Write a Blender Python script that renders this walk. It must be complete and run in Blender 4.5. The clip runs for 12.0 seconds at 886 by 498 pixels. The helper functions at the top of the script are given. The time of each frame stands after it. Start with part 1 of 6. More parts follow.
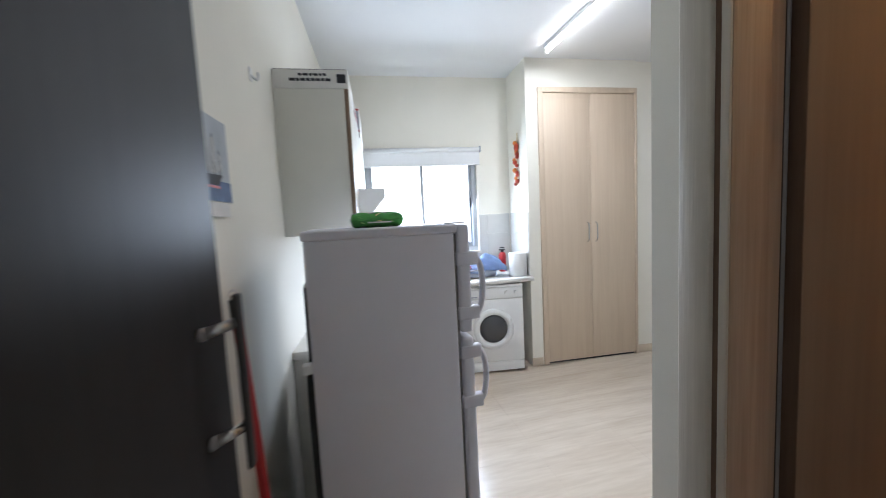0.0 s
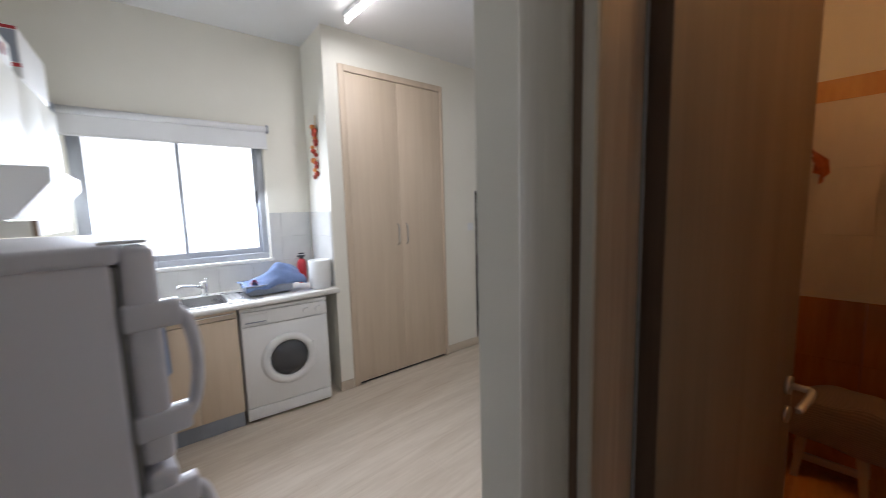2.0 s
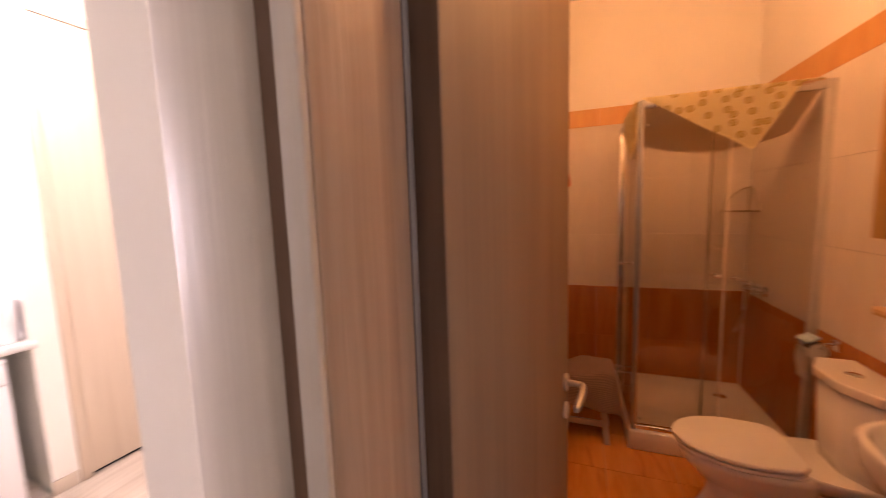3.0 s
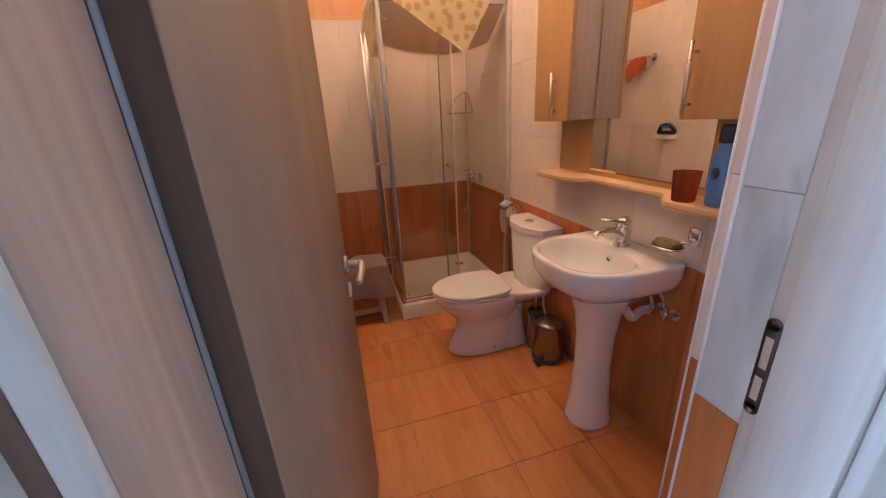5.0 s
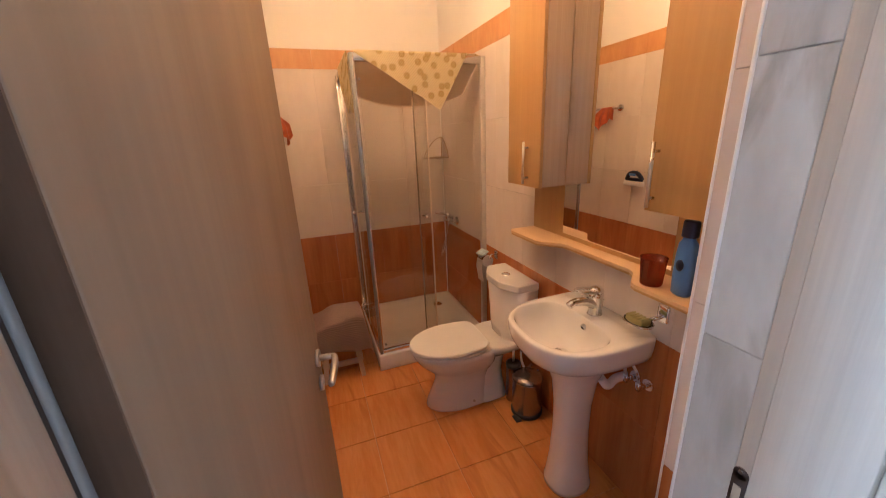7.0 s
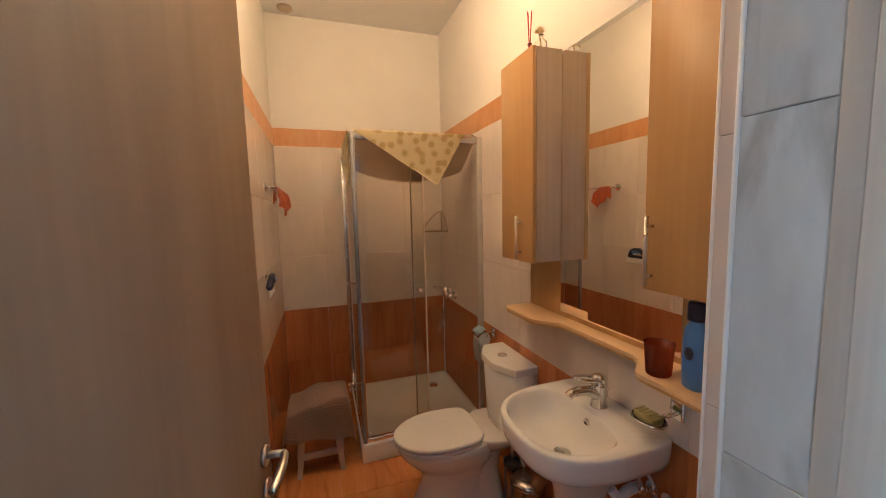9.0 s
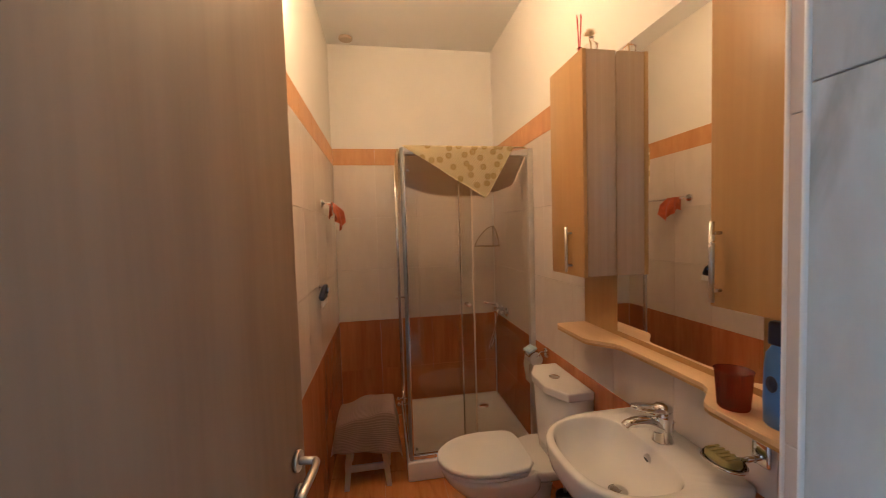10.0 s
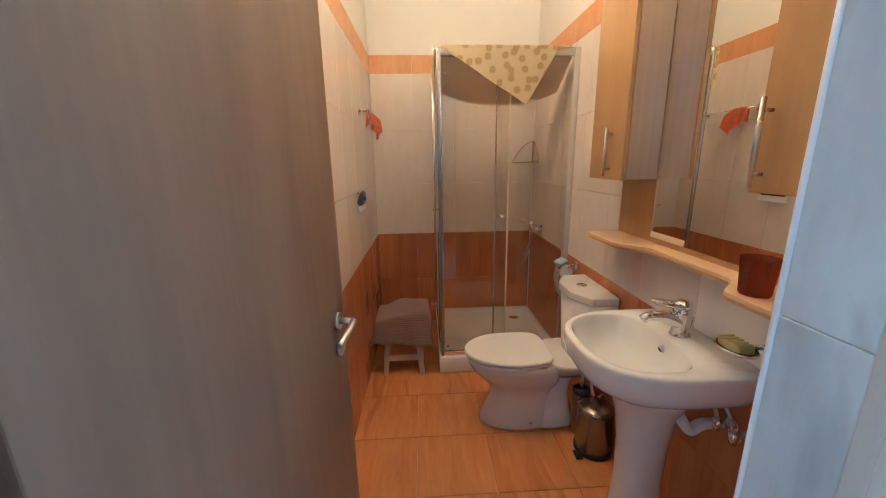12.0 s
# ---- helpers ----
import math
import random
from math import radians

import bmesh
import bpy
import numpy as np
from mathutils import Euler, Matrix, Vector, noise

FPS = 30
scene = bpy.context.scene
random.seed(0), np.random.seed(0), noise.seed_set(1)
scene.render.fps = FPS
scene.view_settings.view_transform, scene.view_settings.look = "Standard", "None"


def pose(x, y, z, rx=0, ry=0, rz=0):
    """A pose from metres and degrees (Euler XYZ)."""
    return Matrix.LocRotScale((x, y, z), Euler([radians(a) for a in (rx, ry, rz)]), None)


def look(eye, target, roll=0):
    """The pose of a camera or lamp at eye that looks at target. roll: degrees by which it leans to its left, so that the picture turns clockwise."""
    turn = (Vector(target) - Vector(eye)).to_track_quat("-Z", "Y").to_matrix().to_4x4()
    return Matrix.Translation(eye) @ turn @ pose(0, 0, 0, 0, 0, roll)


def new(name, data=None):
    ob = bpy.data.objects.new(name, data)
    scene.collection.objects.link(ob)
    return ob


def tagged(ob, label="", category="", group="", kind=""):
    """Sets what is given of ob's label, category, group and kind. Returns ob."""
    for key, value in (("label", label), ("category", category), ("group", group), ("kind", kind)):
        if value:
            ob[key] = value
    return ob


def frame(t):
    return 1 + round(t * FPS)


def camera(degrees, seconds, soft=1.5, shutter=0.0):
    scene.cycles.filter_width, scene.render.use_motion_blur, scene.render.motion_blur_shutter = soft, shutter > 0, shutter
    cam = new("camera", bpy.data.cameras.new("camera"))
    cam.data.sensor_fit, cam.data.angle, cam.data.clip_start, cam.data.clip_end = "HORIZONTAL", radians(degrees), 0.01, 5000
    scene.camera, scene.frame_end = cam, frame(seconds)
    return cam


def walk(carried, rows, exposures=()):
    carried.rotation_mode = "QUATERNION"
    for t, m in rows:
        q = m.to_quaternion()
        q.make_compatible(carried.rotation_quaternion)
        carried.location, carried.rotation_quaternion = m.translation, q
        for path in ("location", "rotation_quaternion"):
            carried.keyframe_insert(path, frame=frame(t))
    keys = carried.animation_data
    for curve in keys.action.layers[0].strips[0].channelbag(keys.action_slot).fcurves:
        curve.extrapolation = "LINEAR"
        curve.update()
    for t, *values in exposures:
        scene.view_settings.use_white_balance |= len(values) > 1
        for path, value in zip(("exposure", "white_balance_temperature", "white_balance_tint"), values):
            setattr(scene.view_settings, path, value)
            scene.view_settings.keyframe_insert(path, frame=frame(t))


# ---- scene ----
cam = camera(101.29, 12.0, soft=0.7, shutter=0.4)

PATH = [
    (0.00, pose(-0.1605, 0.4058, 1.4883, 85.271, 2.875, -13.519)),
    (0.50, pose(-0.0484, 0.6951, 1.4715, 85.511, 2.920, -19.485)),
    (1.00, pose(0.0068, 0.8338, 1.5050, 85.522, 2.929, -24.551)),
    (1.50, look((0.067, 0.792, 1.484), (1.112, 2.487, 1.304), -2.4)),
    (2.00, look((0.166, 0.817, 1.513), (1.485, 2.303, 1.290), -1.6)),
    (2.50, pose(0.3768, 0.8323, 1.5259, 83.159, 2.055, -53.041)),
    (3.00, pose(0.4492, 0.8822, 1.5134, 83.718, 1.872, -70.109)),
    (3.50, pose(0.4346, 0.8936, 1.5132, 83.777, 2.209, -88.009)),
    (5.50, pose(0.4650, 0.9003, 1.3770, 67.667, 2.287, -109.023)),
    (6.00, pose(0.4984, 0.8968, 1.4644, 66.413, 2.378, -110.150)),
    (6.50, pose(0.5219, 0.8773, 1.5607, 68.571, 2.325, -110.302)),
    (7.00, pose(0.5140, 0.8527, 1.6125, 72.617, 2.424, -110.188)),
    (7.50, pose(0.5024, 0.8323, 1.6514, 76.722, 2.145, -110.080)),
    (9.50, pose(0.5868, 0.7021, 1.5767, 87.005, 1.887, -106.171)),
    (10.00, pose(0.5876, 0.6690, 1.5623, 87.299, 1.698, -99.444)),
    (10.50, pose(0.6116, 0.6521, 1.5021, 86.631, 1.241, -96.057)),
    (11.00, pose(0.5857, 0.6385, 1.4645, 83.362, 1.192, -94.300)),
    (11.50, pose(0.5605, 0.6345, 1.4464, 79.542, 0.972, -93.544)),
    (12.00, pose(0.5293, 0.6403, 1.4386, 76.574, 0.889, -93.029)),
]
EXPOSURES = [
    (0.0, 0.35, 6000, 14), (0.5, 0.2, 6150, 13), (1.0, -0.08, 6300, 18), (1.5, -0.2, 6350, 18), (2.0, -0.18, 6400, 18), (2.5, 0.2, 6800, 26), (3.0, 1.55, 7900, 49), (3.5, 1.75, 7600, 47), (3.7, 1.8, 7600, 47),
    (4.6, 2.0, 5100, 24), (5.3, 2.1, 4600, 18), (6.0, 2.1, 4750, 20), (6.5, 2.1, 4980, 21), (7.0, 2.05, 5080, 15), (7.5, 2.0, 4750, 4), (9.5, 1.5, 4650, 4), (10.0, 1.5, 4700, 6), (10.5, 1.45, 4600, 4), (11.0, 1.8, 4350, 1), (12.0, 2.1, 4000, -2)]
walk(cam, PATH, EXPOSURES)

# ---- world and light ----
scene.cycles.transparent_max_bounces = 32
K = pose(-0.62, 0.0, 0.0, 0, 0, -3.4)  # the kitchen's own axes
ROOM = Matrix.Identity(4)

world = bpy.data.worlds.new("sky")
scene.world = world
world.use_nodes = True
wn = world.node_tree.nodes
sky = wn.new("ShaderNodeTexSky")
sky.sky_type, sky.sun_disc = "NISHITA", False
sky.sun_elevation, sky.sun_rotation = radians(60), radians(80)
world.node_tree.links.new(sky.outputs[0], wn["Background"].inputs[0])
wn["Background"].inputs[1].default_value = 0.12


def lamp(name, kind, m, energy, color, **more):
    data = bpy.data.lights.new(name, kind)
    data.energy, data.color = energy, color
    for k, v in more.items():
        if k == "size":
            data.shape, data.size, data.size_y = "RECTANGLE", v[0], v[1]
        if k == "radius":
            data.shadow_soft_size = v
        if k == "angle":
            data.angle = v
    ob = new(name, data)
    ob.matrix_world = m
    return ob


lamp("sun", "SUN", look((0, 0, 0), (-0.7, 0.12, -1.2)), 2.5, (1.0, 0.95, 0.88), angle=radians(0.5))
lamp("window_daylight", "AREA", K @ look((0.92, 4.26, 1.6), (0.92, 2.2, 0.6)), 44, (0.76, 0.88, 1.0), size=(1.1, 0.85))
lamp("entrance_daylight", "AREA", look((-0.02, -0.25, 1.1), (0.0, 2.0, 1.0)), 0.12, (0.80, 0.90, 1.0), size=(0.8, 1.9))
lamp("kitchen_tube_light", "AREA", look((1.53, 2.72, 2.86), (1.53, 2.72, 0)), 14, (0.93, 0.98, 1.0), size=(0.05, 1.15))
LAMP_X = 2.15                # the bathroom's lamp bar; each spot's y and height
SPOTS = ((0.31, 2.93, 7.9), (0.93, 2.68, 4.2))
for y, z, power in SPOTS:
    lamp("bathroom_bulb_light", "POINT", pose(LAMP_X, y, z - 0.02), power, (1.0, 0.535, 0.20), radius=0.015)


# ---- materials ----
def nodes(name):
    m = bpy.data.materials.new(name)
    m.use_nodes = True
    return m, m.node_tree.nodes, m.node_tree.links, m.node_tree.nodes["Principled BSDF"]


def ramp(n, stops):
    r = n.new("ShaderNodeValToRGB")
    els = r.color_ramp.elements
    while len(els) < len(stops):
        els.new(0.5)
    for e, (p, c) in zip(els, stops):
        e.position, e.color = p, (*c, 1)
    return r


def plain(name, color, rough=0.5, metal=0.0, var=0.06, scale=6.0, bump=0.0, bscale=120.0, coat=0.0, spec=0.5, sheen=0.0):
    """A surface with slight variation at two scales and fine relief."""
    m, n, l, b = nodes(name)
    tc = n.new("ShaderNodeTexCoord")
    big, fine = n.new("ShaderNodeTexNoise"), n.new("ShaderNodeTexNoise")
    big.inputs["Scale"].default_value, fine.inputs["Scale"].default_value = scale, bscale
    big.inputs["Detail"].default_value = 5
    l.new(tc.outputs["Object"], big.inputs["Vector"])
    l.new(tc.outputs["Object"], fine.inputs["Vector"])
    lo = [max(0, c * (1 - var)) for c in color]
    hi = [min(1, c * (1 + var)) for c in color]
    r = ramp(n, [(0.3, lo), (0.7, hi)])
    l.new(big.outputs["Fac"], r.inputs["Fac"])
    l.new(r.outputs["Color"], b.inputs["Base Color"])
    mr = n.new("ShaderNodeMapRange")
    mr.inputs["To Min"].default_value, mr.inputs["To Max"].default_value = max(0.02, rough * 0.85), min(1, rough * 1.15)
    l.new(big.outputs["Fac"], mr.inputs["Value"])
    l.new(mr.outputs["Result"], b.inputs["Roughness"])
    b.inputs["Metallic"].default_value = metal
    b.inputs["Coat Weight"].default_value = coat
    b.inputs["Sheen Weight"].default_value = sheen
    if bump:
        bp = n.new("ShaderNodeBump")
        bp.inputs["Strength"].default_value, bp.inputs["Distance"].default_value = bump, 0.002
        l.new(fine.outputs["Fac"], bp.inputs["Height"])
        l.new(bp.outputs["Normal"], b.inputs["Normal"])
    return m


def grained(name, dark, light, stretch, rough=0.45, scale=1.0, streak=0.5, bump=0.08, rand=0.0, blotch=0.0, blotch_color=(0.3, 0.2, 0.1), through_pieces=False, blotch_from=0.57):
    """Wood grain or veined tile: noise drawn out along one axis; stretch is the frequency along x, y, z."""
    m, n, l, b = nodes(name)
    tc, mp = n.new("ShaderNodeTexCoord"), n.new("ShaderNodeMapping")
    mp.inputs["Scale"].default_value = [s * scale for s in stretch]
    src = n.new("ShaderNodeNewGeometry").outputs["Position"] if through_pieces else tc.outputs["Object"]
    info = n.new("ShaderNodeObjectInfo")
    if rand:
        add, mul = n.new("ShaderNodeVectorMath"), n.new("ShaderNodeMath")
        mul.operation, mul.inputs[1].default_value = "MULTIPLY", 37.0
        l.new(info.outputs["Random"], mul.inputs[0])
        l.new(src, add.inputs[0])
        l.new(mul.outputs[0], add.inputs[1])
        src = add.outputs[0]
    l.new(src, mp.inputs["Vector"])
    a, c = n.new("ShaderNodeTexNoise"), n.new("ShaderNodeTexNoise")
    a.inputs["Scale"].default_value, a.inputs["Detail"].default_value, a.inputs["Distortion"].default_value = 1.0, 6, 0.6
    c.inputs["Scale"].default_value, c.inputs["Detail"].default_value = 5.0, 4
    l.new(mp.outputs[0], a.inputs["Vector"])
    l.new(mp.outputs[0], c.inputs["Vector"])
    mx = n.new("ShaderNodeMix")
    mx.inputs[0].default_value = 0.35
    l.new(a.outputs["Fac"], mx.inputs[2])
    l.new(c.outputs["Fac"], mx.inputs[3])
    w = 0.5 * (1 - streak)
    r = ramp(n, [(0.28 + w * 0.2, dark), (0.72 - w * 0.2, light)])
    l.new(mx.outputs[0], r.inputs["Fac"])
    col = r.outputs["Color"]
    if blotch:
        bl = n.new("ShaderNodeTexNoise")
        bl.inputs["Scale"].default_value, bl.inputs["Detail"].default_value, bl.inputs["Distortion"].default_value = 0.8, 8, 1.2
        l.new(mp.outputs[0], bl.inputs["Vector"])
        br = ramp(n, [(blotch_from, (0, 0, 0)), (blotch_from + 0.13, (1, 1, 1))])
        l.new(bl.outputs["Fac"], br.inputs["Fac"])
        mm = n.new("ShaderNodeMath")
        mm.operation, mm.inputs[1].default_value = "MULTIPLY", blotch
        l.new(br.outputs["Color"], mm.inputs[0])
        m2 = n.new("ShaderNodeMix")
        m2.data_type = "RGBA"
        l.new(mm.outputs[0], m2.inputs[0])
        l.new(col, m2.inputs[6])
        m2.inputs[7].default_value = (*blotch_color, 1)
        col = m2.outputs[2]
    if rand:
        hsv, mr = n.new("ShaderNodeHueSaturation"), n.new("ShaderNodeMapRange")
        mr.inputs["To Min"].default_value, mr.inputs["To Max"].default_value = 1 - rand, 1 + rand
        l.new(info.outputs["Random"], mr.inputs["Value"])
        l.new(mr.outputs[0], hsv.inputs["Value"])
        l.new(col, hsv.inputs["Color"])
        col = hsv.outputs[0]
    l.new(col, b.inputs["Base Color"])
    b.inputs["Roughness"].default_value = rough
    if bump:
        bp = n.new("ShaderNodeBump")
        bp.inputs["Strength"].default_value, bp.inputs["Distance"].default_value = bump, 0.003
        l.new(c.outputs["Fac"], bp.inputs["Height"])
        l.new(bp.outputs["Normal"], b.inputs["Normal"])
    return m


def glass(name, color=(1, 1, 1), rough=0.0, solid=False):
    m, n, l, b = nodes(name)
    if solid:
        b.inputs["Base Color"].default_value = (*color, 1)
        b.inputs["Transmission Weight"].default_value, b.inputs["Roughness"].default_value = 1.0, rough
        return m
    tr, gl, mix, fr = n.new("ShaderNodeBsdfTransparent"), n.new("ShaderNodeBsdfGlossy"), n.new("ShaderNodeMixShader"), n.new("ShaderNodeLayerWeight")
    tr.inputs[0].default_value = (*color, 1)
    gl.inputs["Roughness"].default_value = 0.02
    p5, mr = n.new("ShaderNodeMath"), n.new("ShaderNodeMapRange")
    fr.inputs[0].default_value = 0.5
    p5.operation, p5.inputs[1].default_value = "POWER", 5.0
    l.new(fr.outputs["Facing"], p5.inputs[0])
    l.new(p5.outputs[0], mr.inputs["Value"])
    mr.inputs["To Min"].default_value, mr.inputs["To Max"].default_value = 0.04, 1.0
    l.new(mr.outputs[0], mix.inputs[0])
    l.new(tr.outputs[0], mix.inputs[1])
    l.new(gl.outputs[0], mix.inputs[2])
    l.new(mix.outputs[0], n["Material Output"].inputs["Surface"])
    return m


def milky(name, color):
    """Coloured see-through plastic that scatters part of the light."""
    m, n, l, b = nodes(name)
    tr, tl, mix = n.new("ShaderNodeBsdfTransparent"), n.new("ShaderNodeBsdfTranslucent"), n.new("ShaderNodeMixShader")
    gl, top = n.new("ShaderNodeBsdfGlossy"), n.new("ShaderNodeMixShader")
    tr.inputs[0].default_value, tl.inputs[0].default_value = (*color, 1), (*color, 1)
    gl.inputs["Roughness"].default_value, mix.inputs[0].default_value = 0.1, 0.22
    l.new(tr.outputs[0], mix.inputs[1])
    l.new(tl.outputs[0], mix.inputs[2])
    top.inputs[0].default_value = 0.05
    l.new(mix.outputs[0], top.inputs[1])
    l.new(gl.outputs[0], top.inputs[2])
    l.new(top.outputs[0], n["Material Output"].inputs["Surface"])
    return m


def glow(name, color, strength):
    m, n, l, b = nodes(name)
    b.inputs["Base Color"].default_value = (*color, 1)
    b.inputs["Emission Color"].default_value = (*color, 1)
    b.inputs["Emission Strength"].default_value = strength
    return m


def stripes(name, base, line, dots, period):
    """Yellow cloth with fine ribs and scattered round flowers."""
    m, n, l, b = nodes(name)
    tc, wv, vo = n.new("ShaderNodeTexCoord"), n.new("ShaderNodeTexWave"), n.new("ShaderNodeTexVoronoi")
    wv.inputs["Scale"].default_value = period
    wv.bands_direction = "X"
    mp = n.new("ShaderNodeMapping")
    mp.inputs["Rotation"].default_value = (0, 0, radians(28))
    l.new(tc.outputs["UV"], mp.inputs["Vector"])
    l.new(mp.outputs[0], wv.inputs["Vector"])
    vo.voronoi_dimensions = "2D"
    vo.inputs["Scale"].default_value = 15.0
    vo.inputs["Randomness"].default_value = 0.95
    l.new(tc.outputs["UV"], vo.inputs["Vector"])
    r1 = ramp(n, [(0.35, base), (0.65, line)])
    l.new(wv.outputs["Fac"], r1.inputs["Fac"])
    r2 = ramp(n, [(0.0, (0.75,) * 3), (0.09, (0.6,) * 3), (0.11, (0.15,) * 3), (0.15, (0.2,) * 3), (0.17, (0.85,) * 3), (0.26, (0.75,) * 3), (0.29, (0, 0, 0))])
    l.new(vo.outputs["Distance"], r2.inputs["Fac"])
    mx = n.new("ShaderNodeMix")
    mx.data_type = "RGBA"
    l.new(r2.outputs["Color"], mx.inputs[0])
    l.new(r1.outputs["Color"], mx.inputs[6])
    mx.inputs[7].default_value = (*dots, 1)
    l.new(mx.outputs[2], b.inputs["Base Color"])
    b.inputs["Roughness"].default_value = 0.9
    bp = n.new("ShaderNodeBump")
    bp.inputs["Strength"].default_value, bp.inputs["Distance"].default_value = 0.4, 0.002
    l.new(wv.outputs["Fac"], bp.inputs["Height"])
    l.new(bp.outputs["Normal"], b.inputs["Normal"])
    return m


def ribbed(name, color, freq, axis="Z"):
    m, n, l, b = nodes(name)
    tc, wv = n.new("ShaderNodeTexCoord"), n.new("ShaderNodeTexWave")
    wv.bands_direction = axis
    wv.inputs["Scale"].default_value, wv.inputs["Distortion"].default_value, wv.inputs["Detail"].default_value = freq, 1.2, 2
    l.new(tc.outputs["UV"], wv.inputs["Vector"])
    r = ramp(n, [(0.0, [c * 0.82 for c in color]), (1.0, color)])
    l.new(wv.outputs["Fac"], r.inputs["Fac"])
    l.new(r.outputs["Color"], b.inputs["Base Color"])
    b.inputs["Roughness"].default_value = 0.95
    bp = n.new("ShaderNodeBump")
    bp.inputs["Strength"].default_value, bp.inputs["Distance"].default_value = 0.5, 0.003
    l.new(wv.outputs["Fac"], bp.inputs["Height"])
    l.new(bp.outputs["Normal"], b.inputs["Normal"])
    return m


M_PLASTER = plain("cream_plaster", (0.83, 0.80, 0.71), 0.85, var=0.03, scale=1.6, bump=0.12, bscale=260)
M_BATHPAINT = plain("white_bath_paint", (0.80, 0.775, 0.735), 0.85, var=0.03, scale=2.0, bump=0.12, bscale=240)
M_CEIL = plain("white_ceiling_paint", (0.80, 0.80, 0.79), 0.9, var=0.02, scale=2.0, bump=0.08, bscale=200)
M_LIGHTTILE = grained("cream_veined_tile", (0.70, 0.62, 0.55), (0.75, 0.675, 0.605), (4, 4, 1.3), 0.16, streak=0.0, bump=0.0, rand=0.02, blotch=0.10, blotch_color=(0.56, 0.46, 0.38))
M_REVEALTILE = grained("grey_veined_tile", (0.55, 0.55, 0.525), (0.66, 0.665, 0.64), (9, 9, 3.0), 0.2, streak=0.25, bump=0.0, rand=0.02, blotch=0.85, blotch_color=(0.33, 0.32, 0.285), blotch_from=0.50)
M_LOWTILE = grained("terracotta_wood_tile", (0.43, 0.15, 0.038), (0.55, 0.22, 0.068), (9, 9, 0.8), 0.18, streak=0.15, bump=0.0, rand=0.04, blotch=0.25, blotch_color=(0.33, 0.10, 0.025))
M_BANDTILE = grained("orange_border_tile", (0.54, 0.25, 0.068), (0.64, 0.335, 0.105), (7, 7, 2.0), 0.38, streak=0.2, bump=0.0, rand=0.03)
M_FLOORTILE = grained("orange_wood_floor_tile", (0.55, 0.215, 0.044), (0.64, 0.28, 0.072), (1.8, 11, 11), 0.2, streak=0.0, bump=0.0, rand=0.035, blotch=0.5, blotch_color=(0.32, 0.10, 0.022), blotch_from=0.565)
M_GROUT = plain("tan_grout", (0.58, 0.34, 0.15), 0.9, var=0.08)
M_GROUTLIGHT = plain("pale_grout", (0.68, 0.58, 0.46), 0.9, var=0.06)
M_KTILE = plain("grey_splash_tile", (0.62, 0.61, 0.58), 0.25, var=0.04, scale=9)
M_KFLOOR = grained("beige_marble_floor", (0.58, 0.485, 0.385), (0.71, 0.62, 0.515), (1.1, 9, 1), 0.2, streak=0.3, bump=0.0, blotch=0.35, blotch_color=(0.53, 0.42, 0.32), through_pieces=True)
M_BEECH = grained("pale_beech_laminate", (0.60, 0.475, 0.35), (0.66, 0.535, 0.405), (14, 14, 0.6), 0.42, streak=0.1, bump=0.04)
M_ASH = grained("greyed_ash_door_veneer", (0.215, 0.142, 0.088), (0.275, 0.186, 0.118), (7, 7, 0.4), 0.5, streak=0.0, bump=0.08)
# one veneer in two tones: warm-lit brown north jamb, daylit pale strike jamb
M_ASHFRAME = grained("ash_frame_veneer", (0.31, 0.225, 0.158), (0.46, 0.355, 0.265), (20, 20, 0.8), 0.5, streak=0.5, bump=0.35)
M_CASING_LIT_JAMB = grained("pale_ash_casing_lit_jamb", (0.45, 0.405, 0.335), (0.55, 0.50, 0.42), (26, 26, 0.8), 0.6, streak=0.4, bump=0.2)
M_CABWOOD = grained("honey_beech_laminate", (0.475, 0.28, 0.09), (0.525, 0.32, 0.11), (16, 16, 0.7), 0.32, streak=0.05, bump=0.03)
# paler than the honey-brown wood: daylight gloss from the hall mixed into the colour
M_CABSIDE = grained("fine_line_wood_daylit", (0.49, 0.365, 0.245), (0.54, 0.415, 0.29), (40, 40, 0.5), 0.13, streak=0.05, bump=0.02)
M_SHELF = grained("pale_beech_shelf", (0.66, 0.44, 0.21), (0.74, 0.52, 0.27), (1.0, 24, 24), 0.4, streak=0.3, bump=0.03)
M_DARKDOOR = grained("dark_wenge_door", (0.010, 0.009, 0.0095), (0.016, 0.014, 0.0145), (30, 30, 0.8), 0.52, streak=0.2, bump=0.04)
M_DARKDOOR.node_tree.nodes["Principled BSDF"].inputs["Specular IOR Level"].default_value = 0.27
M_SEAL = plain("dark_brown_rubber_seal", (0.035, 0.024, 0.018), 0.7, var=0.1)
M_SEALGREY = plain("grey_brush_seal", (0.22, 0.215, 0.21), 0.5, var=0.1)
M_REBATE = grained("brown_rebate_edge", (0.125, 0.072, 0.043), (0.185, 0.112, 0.070), (20, 20, 1), 0.6, bump=0.1)
M_CHROME = plain("polished_chrome", (0.82, 0.82, 0.82), 0.08, 1.0, var=0.02)
M_STEEL = plain("brushed_steel", (0.62, 0.61, 0.60), 0.28, 1.0, var=0.04, bump=0.04)
M_ALU = plain("satin_aluminium", (0.60, 0.60, 0.60), 0.25, 1.0, var=0.03)
M_ALUPAINT = plain("grey_window_aluminium", (0.42, 0.44, 0.47), 0.4, 0.3, var=0.03)
M_POST = plain("dark_satin_aluminium", (0.34, 0.345, 0.36), 0.3, 1.0, var=0.05)
M_PROFILE = plain("grey_beige_wall_profile", (0.50, 0.46, 0.41), 0.45, var=0.05)
